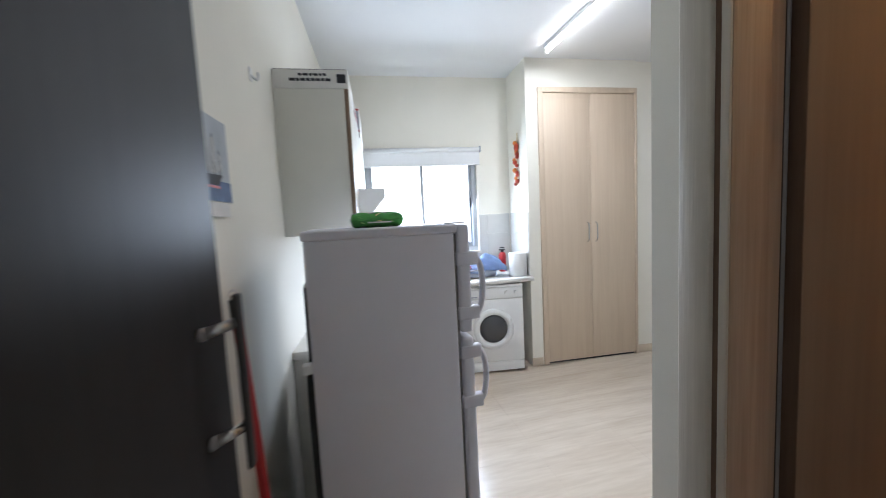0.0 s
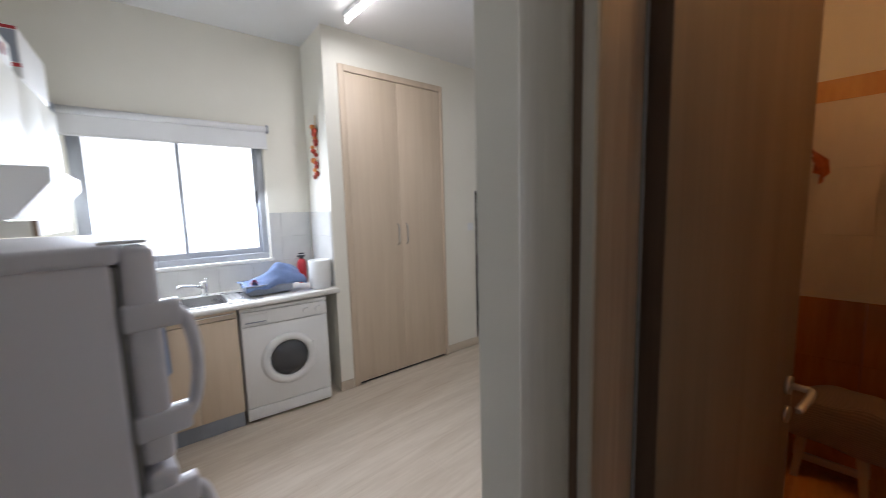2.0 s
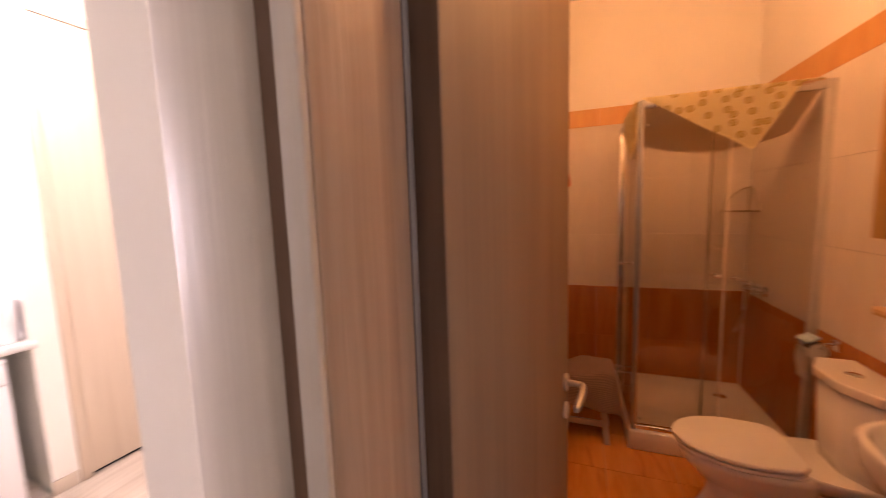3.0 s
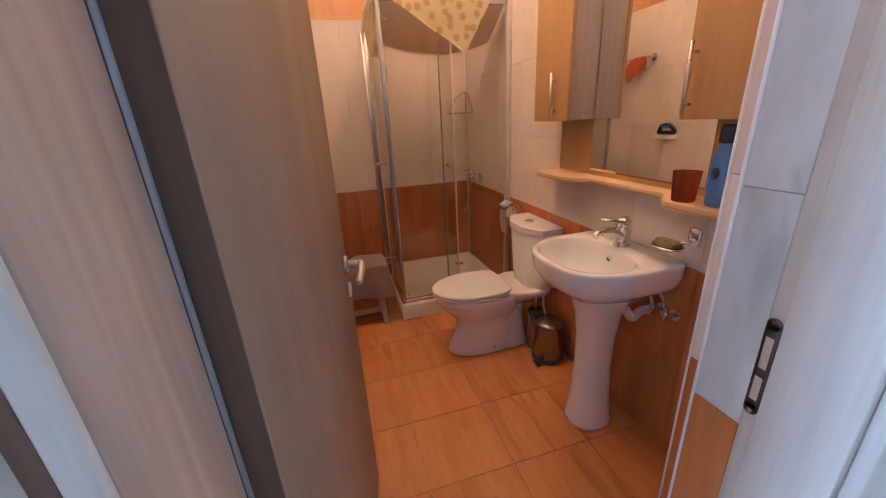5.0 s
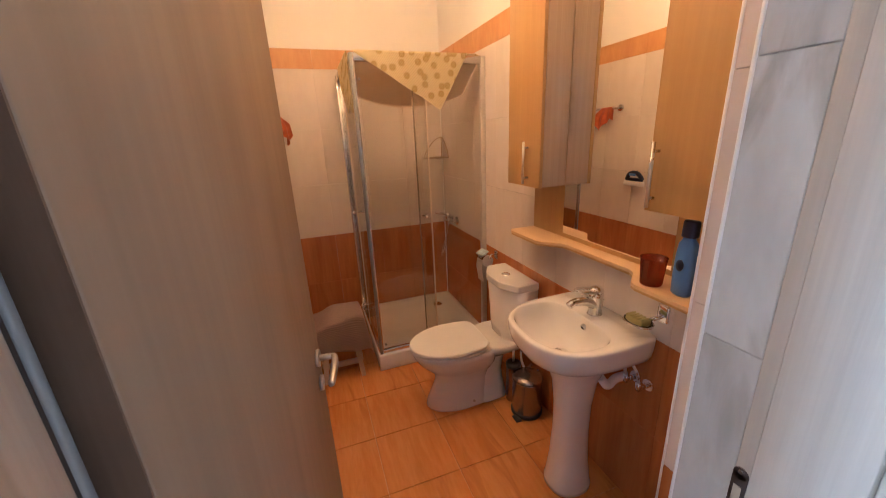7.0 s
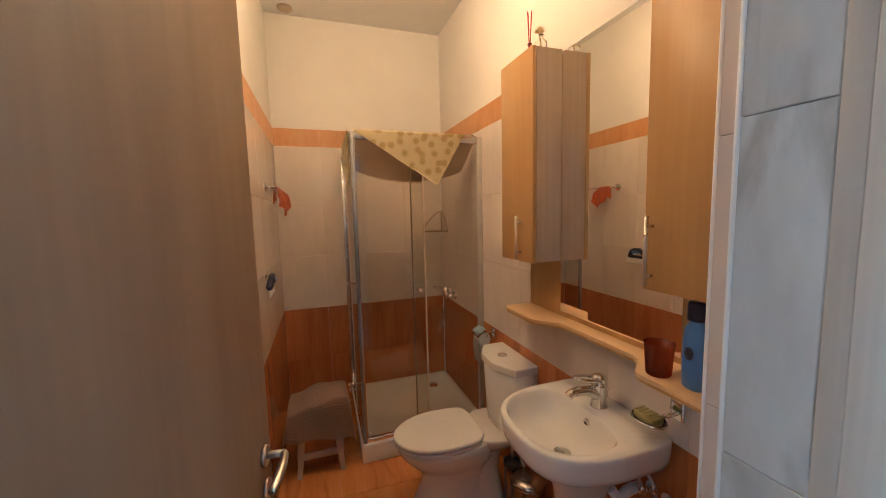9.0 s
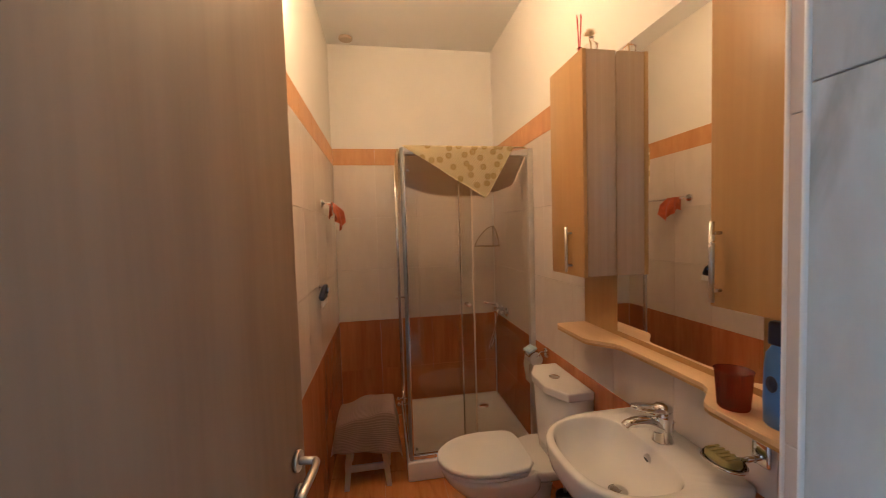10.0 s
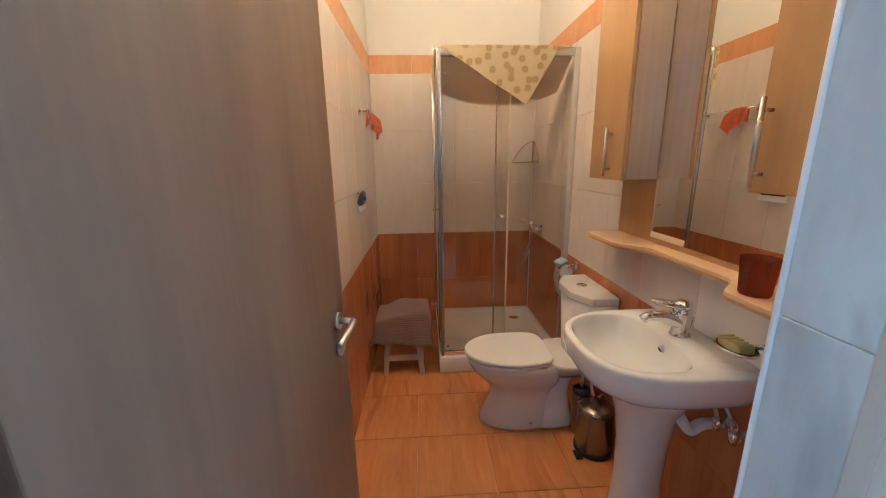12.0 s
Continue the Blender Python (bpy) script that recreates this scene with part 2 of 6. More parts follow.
M_BINSTEEL = plain("dulled_brown_steel", (0.36, 0.32, 0.29), 0.25, 1.0, var=0.08)
M_COPPER = plain("dark_copper_hose", (0.22, 0.08, 0.05), 0.45, 0.4, var=0.1)
M_DARKSTEEL = plain("bronzed_steel", (0.14, 0.11, 0.10), 0.4, 0.8, var=0.1)
M_BRONZE = plain("worn_bronze_wire", (0.42, 0.33, 0.22), 0.35, 0.8, var=0.2, scale=30)
M_CERAMIC = plain("glossy_white_ceramic", (0.82, 0.80, 0.77), 0.07, var=0.015, coat=0.4)
M_WHITEPLASTIC = plain("white_plastic", (0.80, 0.80, 0.79), 0.35, var=0.02)
M_FRIDGE = plain("white_enamel", (0.70, 0.69, 0.75), 0.38, var=0.02, bump=0.05, bscale=400)
M_WHITEFOIL = plain("white_cabinet_foil", (0.69, 0.67, 0.60), 0.5, var=0.02)
M_MIRROR = plain("mirror_silver", (0.93, 0.92, 0.90), 0.0, 1.0, var=0.0)
M_MIRROR.node_tree.nodes["Principled BSDF"].inputs["Roughness"].default_value = 0.0
for link in list(M_MIRROR.node_tree.links):
    if link.to_socket.name == "Roughness":
        M_MIRROR.node_tree.links.remove(link)
M_GLASS = glass("shower_glass", (0.95, 0.945, 0.925))
M_WINGLASS = glass("window_glass", (0.97, 0.98, 0.98))
M_AMBER = milky("amber_plastic", (0.58, 0.21, 0.07))
M_CLEAR = glass("clear_glass", (0.95, 0.97, 0.95), 0.02, True)
M_BLUE = plain("blue_plastic", (0.09, 0.22, 0.55), 0.3, var=0.05)
M_NAVY = plain("navy_plastic", (0.015, 0.02, 0.06), 0.35, var=0.05)
M_BLACK = plain("black_plastic", (0.02, 0.02, 0.02), 0.45, var=0.1)
M_RED = plain("red_plastic", (0.42, 0.02, 0.025), 0.4, var=0.08)
M_ORANGE = plain("orange_cloth", (0.62, 0.15, 0.04), 0.95, var=0.15, scale=30, bump=0.5, bscale=300, sheen=0.3)
M_YELLOW = stripes("yellow_flowered_cloth", (0.80, 0.65, 0.28), (0.86, 0.80, 0.60), (0.48, 0.31, 0.02), 34)
M_REVERSE = plain("plain_beige_cloth_reverse", (0.68, 0.55, 0.42), 0.95, var=0.06, bump=0.3, bscale=300)
M_TAUPE = ribbed("taupe_terry", (0.58, 0.41, 0.33), 34, "Y")
M_FRET = plain("blackened_brown_fretwork", (0.028, 0.02, 0.017), 0.5, var=0.1)
M_BEIGEPLASTIC = plain("beige_plastic", (0.52, 0.42, 0.31), 0.45, var=0.04)
M_SOAP = plain("olive_soap", (0.36, 0.31, 0.10), 0.5, var=0.1, scale=30)
M_GREENPACK = plain("green_film", (0.08, 0.34, 0.07), 0.25, var=0.3, scale=22)
M_LEAFPRINT = plain("pale_green_print", (0.30, 0.55, 0.16), 0.3, var=0.1)
M_PALEBLUE = plain("pale_blue_film", (0.45, 0.60, 0.66), 0.3, var=0.25, scale=40)
M_CARD = plain("white_card", (0.72, 0.70, 0.66), 0.7, var=0.05)
M_INK = plain("black_ink", (0.03, 0.03, 0.035), 0.7)
M_BLIND = plain("white_blind_fabric", (0.78, 0.78, 0.78), 0.9, var=0.03, bump=0.2, bscale=500)
M_CLOTHBLUE = plain("pale_blue_cloth", (0.26, 0.36, 0.58), 0.95, var=0.15, scale=14, bump=0.4, sheen=0.2)
M_GREY = plain("grey_plastic", (0.30, 0.33, 0.38), 0.45, var=0.08)
M_DRUM = plain("dark_porthole_glass", (0.035, 0.038, 0.045), 0.08, var=0.2, coat=0.5)
M_ORN = plain("dried_pepper_red", (0.42, 0.05, 0.02), 0.4, var=0.4, scale=40)
M_ORN2 = plain("dried_pepper_orange", (0.60, 0.20, 0.03), 0.4, var=0.3, scale=40)
M_SAND = plain("straw_beige", (0.60, 0.46, 0.26), 0.9, var=0.2, scale=40)
M_COAT = plain("cream_garment", (0.60, 0.53, 0.43), 0.95, var=0.1, bump=0.3, sheen=0.2)
M_TUBE = glow("lit_fluorescent_tube", (1.0, 0.98, 0.94), 14.0)
M_BULB = glow("lit_warm_globe", (1.0, 0.55, 0.25), 6.0)
M_CONCRETE = plain("grey_landing_concrete", (0.42, 0.41, 0.39), 0.8, var=0.12, bump=0.3)
M_SKIRT = plain("beige_skirting_tile", (0.60, 0.50, 0.39), 0.3, var=0.05)
M_OUT = glow("bright_far_sky", (0.95, 0.98, 1.0), 3.0)
M_PAPERBLUE = plain("poster_sea_blue", (0.08, 0.13, 0.26), 0.6, var=0.3, scale=30)
M_SAILGREY = plain("printed_sail_grey", (0.50, 0.50, 0.48), 0.6, var=0.25, scale=60)
M_PAPERGREY = plain("poster_sky_grey", (0.42, 0.45, 0.48), 0.6, var=0.15, scale=10)


# ---- building helpers ----
def quad_box(bm, x0, x1, y0, y1, z0, z1):
    g = bmesh.ops.create_cube(bm, size=1.0)
    bmesh.ops.transform(bm, matrix=Matrix.Translation(((x0 + x1) / 2, (y0 + y1) / 2, (z0 + z1) / 2)) @ Matrix.Diagonal((abs(x1 - x0), abs(y1 - y0), abs(z1 - z0), 1)), verts=g["verts"])
    return g["verts"]


def bx(x0, x1, y0, y1, z0, z1, b=0.0, seg=2):
    bm = bmesh.new()
    quad_box(bm, x0, x1, y0, y1, z0, z1)
    if b:
        bmesh.ops.bevel(bm, geom=bm.edges[:], offset=b, segments=seg, affect="EDGES", profile=0.5)
        for f in bm.faces:
            f.smooth = True
    return bm


def rod(p, q, r, r2=None, seg=14):
    p, q = Vector(p), Vector(q)
    bm = bmesh.new()
    d = q - p
    bmesh.ops.create_cone(bm, cap_ends=True, segments=seg, radius1=r, radius2=r if r2 is None else r2, depth=d.length)
    bm.transform(Matrix.Translation((p + q) / 2) @ d.to_track_quat("Z", "Y").to_matrix().to_4x4())
    for f in bm.faces:
        f.smooth = len(f.verts) == 4
    return bm


def lathe(profile, c=(0, 0, 0), seg=28, sx=1.0, sy=1.0, power=2.0):
    """A body turned about z; sx, sy squash it, and a power over 2 squares it off."""
    bm = bmesh.new()
    rings = []
    for r, z in profile:
        ring = []
        for i in range(seg):
            a = 2 * math.pi * i / seg
            ca, sa = math.cos(a), math.sin(a)
            k = (abs(ca) ** power + abs(sa) ** power) ** (-1 / power)
            ring.append(bm.verts.new((c[0] + sx * r * k * ca, c[1] + sy * r * k * sa, c[2] + z)))
        rings.append(ring)
    for a, b in zip(rings, rings[1:]):
        for i in range(seg):
            f = bm.faces.new((a[i], a[(i + 1) % seg], b[(i + 1) % seg], b[i]))
            f.smooth = True
    for ring, flip in ((rings[0], True), (rings[-1], False)):
        bm.faces.new(ring[::-1] if flip else ring)
    return bm


def sweep(points, r, seg=10, closed=False):
    pts = [Vector(p) for p in points]
    bm = bmesh.new()
    rings, n = [], len(pts)
    side = None
    for i, p in enumerate(pts):
        d = (pts[(i + 1) % n] - pts[i - 1]) if closed or 0 < i < n - 1 else (pts[1] - pts[0] if i == 0 else pts[-1] - pts[-2])
        d.normalize()
        if side is None:
            side = d.orthogonal().normalized()
        side = (side - d * side.dot(d)).normalized()
        up = d.cross(side)
        rr = r[i] if isinstance(r, (list, tuple)) else r
        rings.append([bm.verts.new(p + rr * (math.cos(2 * math.pi * k / seg) * side + math.sin(2 * math.pi * k / seg) * up)) for k in range(seg)])
    pairs = list(zip(rings, rings[1:])) + ([(rings[-1], rings[0])] if closed else [])
    for a, b in pairs:
        for i in range(seg):
            bm.faces.new((a[i], a[(i + 1) % seg], b[(i + 1) % seg], b[i])).smooth = True
    if not closed:
        bm.faces.new(rings[0][::-1])
        bm.faces.new(rings[-1])
    return bm


def arc(points, steps=8):
    """A smooth line through the points."""
    pts = [Vector(p) for p in points]
    ext = [2 * pts[0] - pts[1]] + pts + [2 * pts[-1] - pts[-2]]
    out = []
    for i in range(1, len(ext) - 2):
        a, b, c, d = ext[i - 1:i + 3]
        for s in range(steps):
            t = s / steps
            out.append(0.5 * (2 * b + (c - a) * t + (2 * a - 5 * b + 4 * c - d) * t * t + (3 * b - a - 3 * c + d) * t ** 3))
    return out + [pts[-1]]


def prism(outline, z0, z1, b=0.0, seg=2):
    """An outline in plan drawn up from z0 to z1."""
    bm = bmesh.new()
    f = bm.faces.new([bm.verts.new((x, y, z0)) for x, y in outline])
    if f.normal.z > 0 or f.calc_area() and (f.normal_update() or f.normal.z > 0):
        f.normal_flip()
    g = bmesh.ops.extrude_face_region(bm, geom=[f])
    bmesh.ops.translate(bm, vec=(0, 0, z1 - z0), verts=[v for v in g["geom"] if isinstance(v, bmesh.types.BMVert)])
    bmesh.ops.recalc_face_normals(bm, faces=bm.faces[:])
    if b:
        bmesh.ops.bevel(bm, geom=bm.edges[:], offset=b, segments=seg, affect="EDGES", profile=0.5)
    return bm


def sheet(fn, nu, nv, thick=0.0, flat=None):
    """A cloth: fn(u, v) gives a place for u, v from 0 to 1; flat(u, v) its place on the flat cloth."""
    bm = bmesh.new()
    lay = bm.loops.layers.uv.new("UVMap")
    g = [[bm.verts.new(fn(i / nu, j / nv)) for j in range(nv + 1)] for i in range(nu + 1)]
    for i in range(nu):
        for j in range(nv):
            f = bm.faces.new((g[i][j], g[i + 1][j], g[i + 1][j + 1], g[i][j + 1]))
            f.smooth = True
            for lp, (a, b) in zip(f.loops, ((i, j), (i + 1, j), (i + 1, j + 1), (i, j + 1))):
                c = g[a][b].co
                lp[lay].uv = flat(a / nu, b / nv) if flat else (c.x + c.y, c.z)
    if thick:
        bmesh.ops.solidify(bm, geom=bm.faces[:], thickness=thick)
        for f in bm.faces:
            f.smooth = True
    return bm


def join(*bms):
    out = bmesh.new()
    for b in bms:
        me = bpy.data.meshes.new("tmp")
        b.to_mesh(me)
        out.from_mesh(me)
        bpy.data.meshes.remove(me)
        b.free()
    return out


def world_of(ob):
    return (world_of(ob.parent) if ob.parent else Matrix.Identity(4)) @ ob.matrix_basis


def part(name, bm, material, parent=None, label="", at=None):
    """Links a bmesh, drawn in the current room's axes, as one mesh; under a thing or a part where given."""
    bm.transform(at if at is not None else ROOM)
    if parent:
        bm.transform(world_of(parent).inverted())
    me = bpy.data.meshes.new(name)
    bm.to_mesh(me)
    bm.free()
    me.materials.append(material)
    ob = new(name, me)
    ob.parent = parent
    return tagged(ob, label) if label else ob


def thing(name, label, category, base=(0, 0, 0), group="", turn=0.0, kind=""):
    ob = new(name)
    ob.empty_display_size = 0.05
    ob.matrix_basis = ROOM @ pose(*base, 0, 0, turn)
    return tagged(ob, label, category, group, kind)


def structure(name, bm, material, label, category):
    return tagged(part(name, bm, material), label, category, "", "structure")


# ---- bathroom and hall shell ----
WX0, WX1 = 0.655, 0.893      # wall with the bathroom door
BS, BN, BE = -0.30, 1.048, 3.68
BC = 3.10
BAND0, BAND1, LOW = 2.13, 2.265, 0.835
T = 0.008                    # tiles stand proud of the wall

structure("wall_bath_door_south", bx(WX0, WX1 - T, -0.42, 0.247 - T, 0, BC), M_PLASTER, "cream painted wall beside the bathroom door", "wall")
PX, PY = 0.985, 0.150      # the pier inside the doorway
structure("wall_bath_pier", bx(WX1 + 0.001, PX - T, BS + 0.001, PY - T, 0, BC - 0.002), M_BATHPAINT, "tiled wall pier just inside the bathroom doorway", "wall")
structure("wall_bath_door_north", bx(WX0, WX1 - T, 1.083, 1.272, 0, BC), M_PLASTER, "cream painted wall end beside the bathroom door", "wall")
structure("wall_bath_door_head", bx(WX0, WX1 - T, 0.239, 1.083, 2.28, BC), M_PLASTER, "cream painted wall above the bathroom door", "wall")
structure("wall_bath_north", bx(WX1 - T, BE + 0.2, BN + T, 1.272, 0, BC), M_BATHPAINT, "white bathroom wall with tiled lower part", "wall")
structure("wall_bath_south", bx(WX1 - T, BE + 0.2, -0.42, BS - T, 0, BC), M_BATHPAINT, "white bathroom wall with tiled lower part", "wall")
structure("wall_bath_east", bx(BE + T, BE + 0.2, BS - T, BN + T, 0, BC), M_BATHPAINT, "white bathroom end wall with tiled lower part", "wall")
structure("ceiling_bath", bx(WX1 - T, BE + 0.2, -0.42, 1.272, BC, BC + 0.1), M_CEIL, "white painted bathroom ceiling", "ceiling")
bath_floor = structure("floor_bath", bx(WX0 + 0.15, BE + 0.1, BS - 0.02, BN + 0.02, -0.1, -0.004), M_GROUT, "orange wood-look square floor tiles with tan joints", "floor")

# hall: entrance wall behind, with the open entrance
structure("wall_entrance_east", bx(0.44, WX0, -0.05, 0.15, 0, 2.93), M_PLASTER, "cream painted wall beside the entrance", "wall")
structure("wall_entrance_west", bx(-0.80, -0.52, -0.05, 0.15, 0, 2.93), M_PLASTER, "cream painted wall beside the entrance", "wall")
structure("wall_entrance_head", bx(-0.52, 0.44, -0.05, 0.15, 2.1, 2.93), M_PLASTER, "cream painted wall above the entrance", "wall")
# unseen slab and walls, added to hold sky light off the entrance
structure("ceiling_landing_blocker", bx(-3, 0.6, -2.0, -0.05, 2.45, 2.6), M_CONCRETE, "unseen concrete slab added to block sky light at the entrance", "ceiling")
structure("wall_landing_blocker", bx(-3, 0.6, -2.0, -1.8, -0.02, 2.45), M_PLASTER, "unseen cream wall added to cut daylight through the entrance", "wall")
structure("wall_landing_end_blocker", bx(0.6, 0.66, -2.0, -0.42, -0.02, 2.6), M_PLASTER, "unseen cream end wall added to close off the landing", "wall")
structure("ground", bx(-30, 30, -40, -0.06, -0.14, -0.02), M_CONCRETE, "grey concrete landing outside the entrance", "ground")

# kitchen shell, on its own axes
ROOM = K
KC = 2.93
structure("wall_kitchen_west", bx(-0.2, 0.0, -0.1, 4.4, 0, KC), M_PLASTER, "cream painted kitchen wall", "wall")
WL, WR, WB, WT = 0.33, 1.49, 1.13, 2.16
structure("wall_kitchen_north_low", bx(0.0, 1.85, 4.2, 4.4, 0, WB), M_PLASTER, "cream painted wall below the window", "wall")
structure("wall_kitchen_north_high", bx(0.0, 1.85, 4.2, 4.4, WT, KC), M_PLASTER, "cream painted wall above the window", "wall")
structure("wall_kitchen_north_left", bx(0.0, WL, 4.2, 4.4, WB, WT), M_PLASTER, "cream painted wall beside the window", "wall")
structure("wall_kitchen_north_right", bx(WR, 1.85, 4.2, 4.4, WB, WT), M_PLASTER, "cream painted wall beside the window", "wall")
structure("wall_closet_side", bx(1.85, 1.965, 3.71, 4.4, 0, KC), M_PLASTER, "cream painted pier beside the wardrobe", "wall")
structure("wall_closet_head", bx(1.965, 3.005, 3.71, 4.4, 2.67, KC), M_PLASTER, "cream painted wall above the wardrobe", "wall")
structure("wall_closet_back", bx(1.965, 3.005, 4.3, 4.4, 0, 2.67), M_PLASTER, "plain back wall of the wardrobe recess", "wall")
structure("wall_kitchen_far", bx(3.005, 5.0, 3.73, 4.4, 0, KC), M_PLASTER, "cream painted kitchen wall beside the wardrobe", "wall")
structure("wall_kitchen_east", bx(4.85, 5.05, 1.3, 3.73, 0, KC), M_PLASTER, "cream painted kitchen end wall", "wall")
structure("baseboard_pier", bx(1.842, 1.955, 3.698, 3.71, 0, 0.08, 0.002), M_SKIRT, "beige stone skirting", "baseboard")
structure("baseboard_far", bx(3.012, 4.85, 3.718, 3.73, 0, 0.08, 0.002), M_SKIRT, "beige stone skirting", "baseboard")
structure("baseboard_west", bx(0.0, 0.012, 0.25, 1.5, 0, 0.08, 0.002), M_SKIRT, "beige stone skirting", "baseboard")
structure("backdrop", bx(-40, 40, 60, 60.1, -20, 60), M_OUT, "bright hazy sky beyond the window", "backdrop")
ROOM = Matrix.Identity(4)
structure("ceiling_kitchen", bx(-0.95, 5.4, 1.16, 4.6, KC, KC + 0.1), M_CEIL, "white painted kitchen ceiling", "ceiling")
structure("ceiling_hall", bx(-0.95, WX0, -0.05, 1.16, KC, KC + 0.1), M_CEIL, "white painted hall ceiling", "ceiling")
kitchen_floor = structure("floor_kitchen", bx(-0.95, 5.4, 1.16, 4.6, -0.1, -0.004), M_GROUTLIGHT, "beige marble-look polished floor tiles", "floor")
structure("floor_hall", bx(-0.95, WX0 + 0.15, -0.06, 1.16, -0.1, 0.0), M_KFLOOR, "beige marble-look polished hall floor", "floor")


# ---- bathroom door ----
def bathroom_door():
    fr = tagged(new("door_frame"), "ash-veneered door frame with rubber seals in its rebate", "door frame", "", "structure")
    H = 2.24
    part("jamb", bx(0.655, 0.803, 1.048, 1.083, 0, H, 0.002), M_ASHFRAME, fr)
    # paler copy of the other jamb's veneer, standing in for kitchen daylight
    part("jamb", bx(0.655, 0.7695, 0.239, 0.262, 0, H, 0.002), M_CASING_LIT_JAMB, fr)
    part("head", bx(0.655, 0.803, 0.263, 1.047, H - 0.02, H + 0.04, 0.002), M_ASHFRAME, fr)
    part("casing", bx(0.634, 0.655, 1.083, 1.165, 0, 2.32, 0.004), M_CASING_LIT_JAMB, fr)
    part("casing", bx(0.634, 0.655, 0.165, 0.247, 0, 2.32, 0.004), M_CASING_LIT_JAMB, fr)
    part("casing", bx(0.634, 0.655, 0.247, 1.083, 2.24, 2.32, 0.004), M_CASING_LIT_JAMB, fr)
    # dark strip painting the shade at the casing's rounded inner edge
    part("groove_shade", bx(0.649, 0.655, 1.070, 1.083, 0, H), M_REBATE, fr)
    part("casing_lip", bx(0.647, 0.655, 1.049, 1.069, 0, H, 0.002), M_CASING_LIT_JAMB, fr)
    part("rebate", bx(0.803, 0.850, 1.066, 1.083, 0, H), M_REBATE, fr)
    part("seal", bx(0.803, 0.809, 1.050, 1.064, 0, H), M_SEAL, fr, "black rubber seal")
    part("seal", bx(0.8095, 0.820, 1.047, 1.066, 0, H, 0.003), M_SEALGREY, fr, "grey rubber seal lip")
    # same daylight paleness in the colour as the strike jamb
    part("strike_strip", bx(0.774, 0.797, 0.239, 0.2495, 0, H, 0.0015), M_CASING_LIT_JAMB, fr)
    part("seal", bx(0.7697, 0.7738, 0.239, 0.2475, 0, H), M_SEAL, fr, "dark rubber seal line")
    px, py = 0.7865, 0.2495
    sp = part("strike_plate", join(bx(px - 0.0115, px + 0.0115, py - 0.001, py + 0.002, 0.886, 1.056, 0.0008), rod((px, py - 0.001, 0.886), (px, py + 0.002, 0.886), 0.0115), rod((px, py - 0.001, 1.056), (px, py + 0.002, 1.056), 0.0115)), M_DARKSTEEL, fr, "dark steel strike plate")
    for z0, z1 in ((0.906, 0.953), (0.971, 1.031)):
        part("strike_hole", bx(px - 0.006, px + 0.006, py + 0.0015, py + 0.0028, z0, z1), M_BEIGEPLASTIC, sp)
    for z in (0.882, 1.060):
        part("screw", rod((px, py + 0.0015, z), (px, py + 0.0032, z), 0.004, seg=10), M_STEEL, sp)

    a = math.degrees(math.atan2(0.901 - 1.015, 1.607 - 0.824))
    d = tagged(new("door_bathroom"), "greyish ash-veneer door standing open into the bathroom", "door")
    d.matrix_basis = pose(0.824, 1.015, 0, 0, 0, a)
    global ROOM
    ROOM = d.matrix_basis.copy()
    W = 0.792
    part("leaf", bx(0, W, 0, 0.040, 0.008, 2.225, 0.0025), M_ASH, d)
    part("hinge_edge", bx(-0.002, 0.0, 0.001, 0.040, 0.009, 2.034), M_REBATE, d, "dark brown hinge edge")
    part("edge_band", bx(W, W + 0.0015, 0.004, 0.036, 0.01, 2.03), M_CABSIDE, d)
    hz, hx = 0.985, W - 0.060
    for side, y, s in ((0, 0.0, -1), (1, 0.040, 1)):
        hd = part("door_handle", join(
            rod((hx, y, hz), (hx, y + s * 0.010, hz), 0.026, seg=24),
            rod((hx, y + s * 0.008, hz), (hx, y + s * 0.050, hz), 0.0095),
            sweep(arc([(hx, y + s * 0.046, hz), (hx - 0.012, y + s * 0.055, hz), (hx - 0.06, y + s * 0.056, hz - 0.006), (hx - 0.118, y + s * 0.050, hz - 0.018)]), [0.0095] * 12 + [0.0105] * 12 + [0.0075])), M_STEEL, d, "satin steel lever handle")
        part("key_rose", join(rod((hx, y, hz - 0.088), (hx, y + s * 0.009, hz - 0.088), 0.024, seg=24), bx(hx - 0.004, hx + 0.004, min(y, y + s * 0.0096), max(y, y + s * 0.0096), hz - 0.100, hz - 0.078)), M_STEEL, d)
    part("lock_face", bx(W + 0.0015, W + 0.003, 0.010, 0.030, hz - 0.13, hz + 0.07), M_STEEL, d)
    for z in (0.25, 1.0, 1.8):
        part("hinge", rod((-0.008, 0.046, z), (-0.008, 0.046, z + 0.09), 0.007), M_STEEL, d)
    ROOM = Matrix.Identity(4)


bathroom_door()


# ---- shower ----
SX, SY = 2.83, 0.54        # front and side faces of the cabin


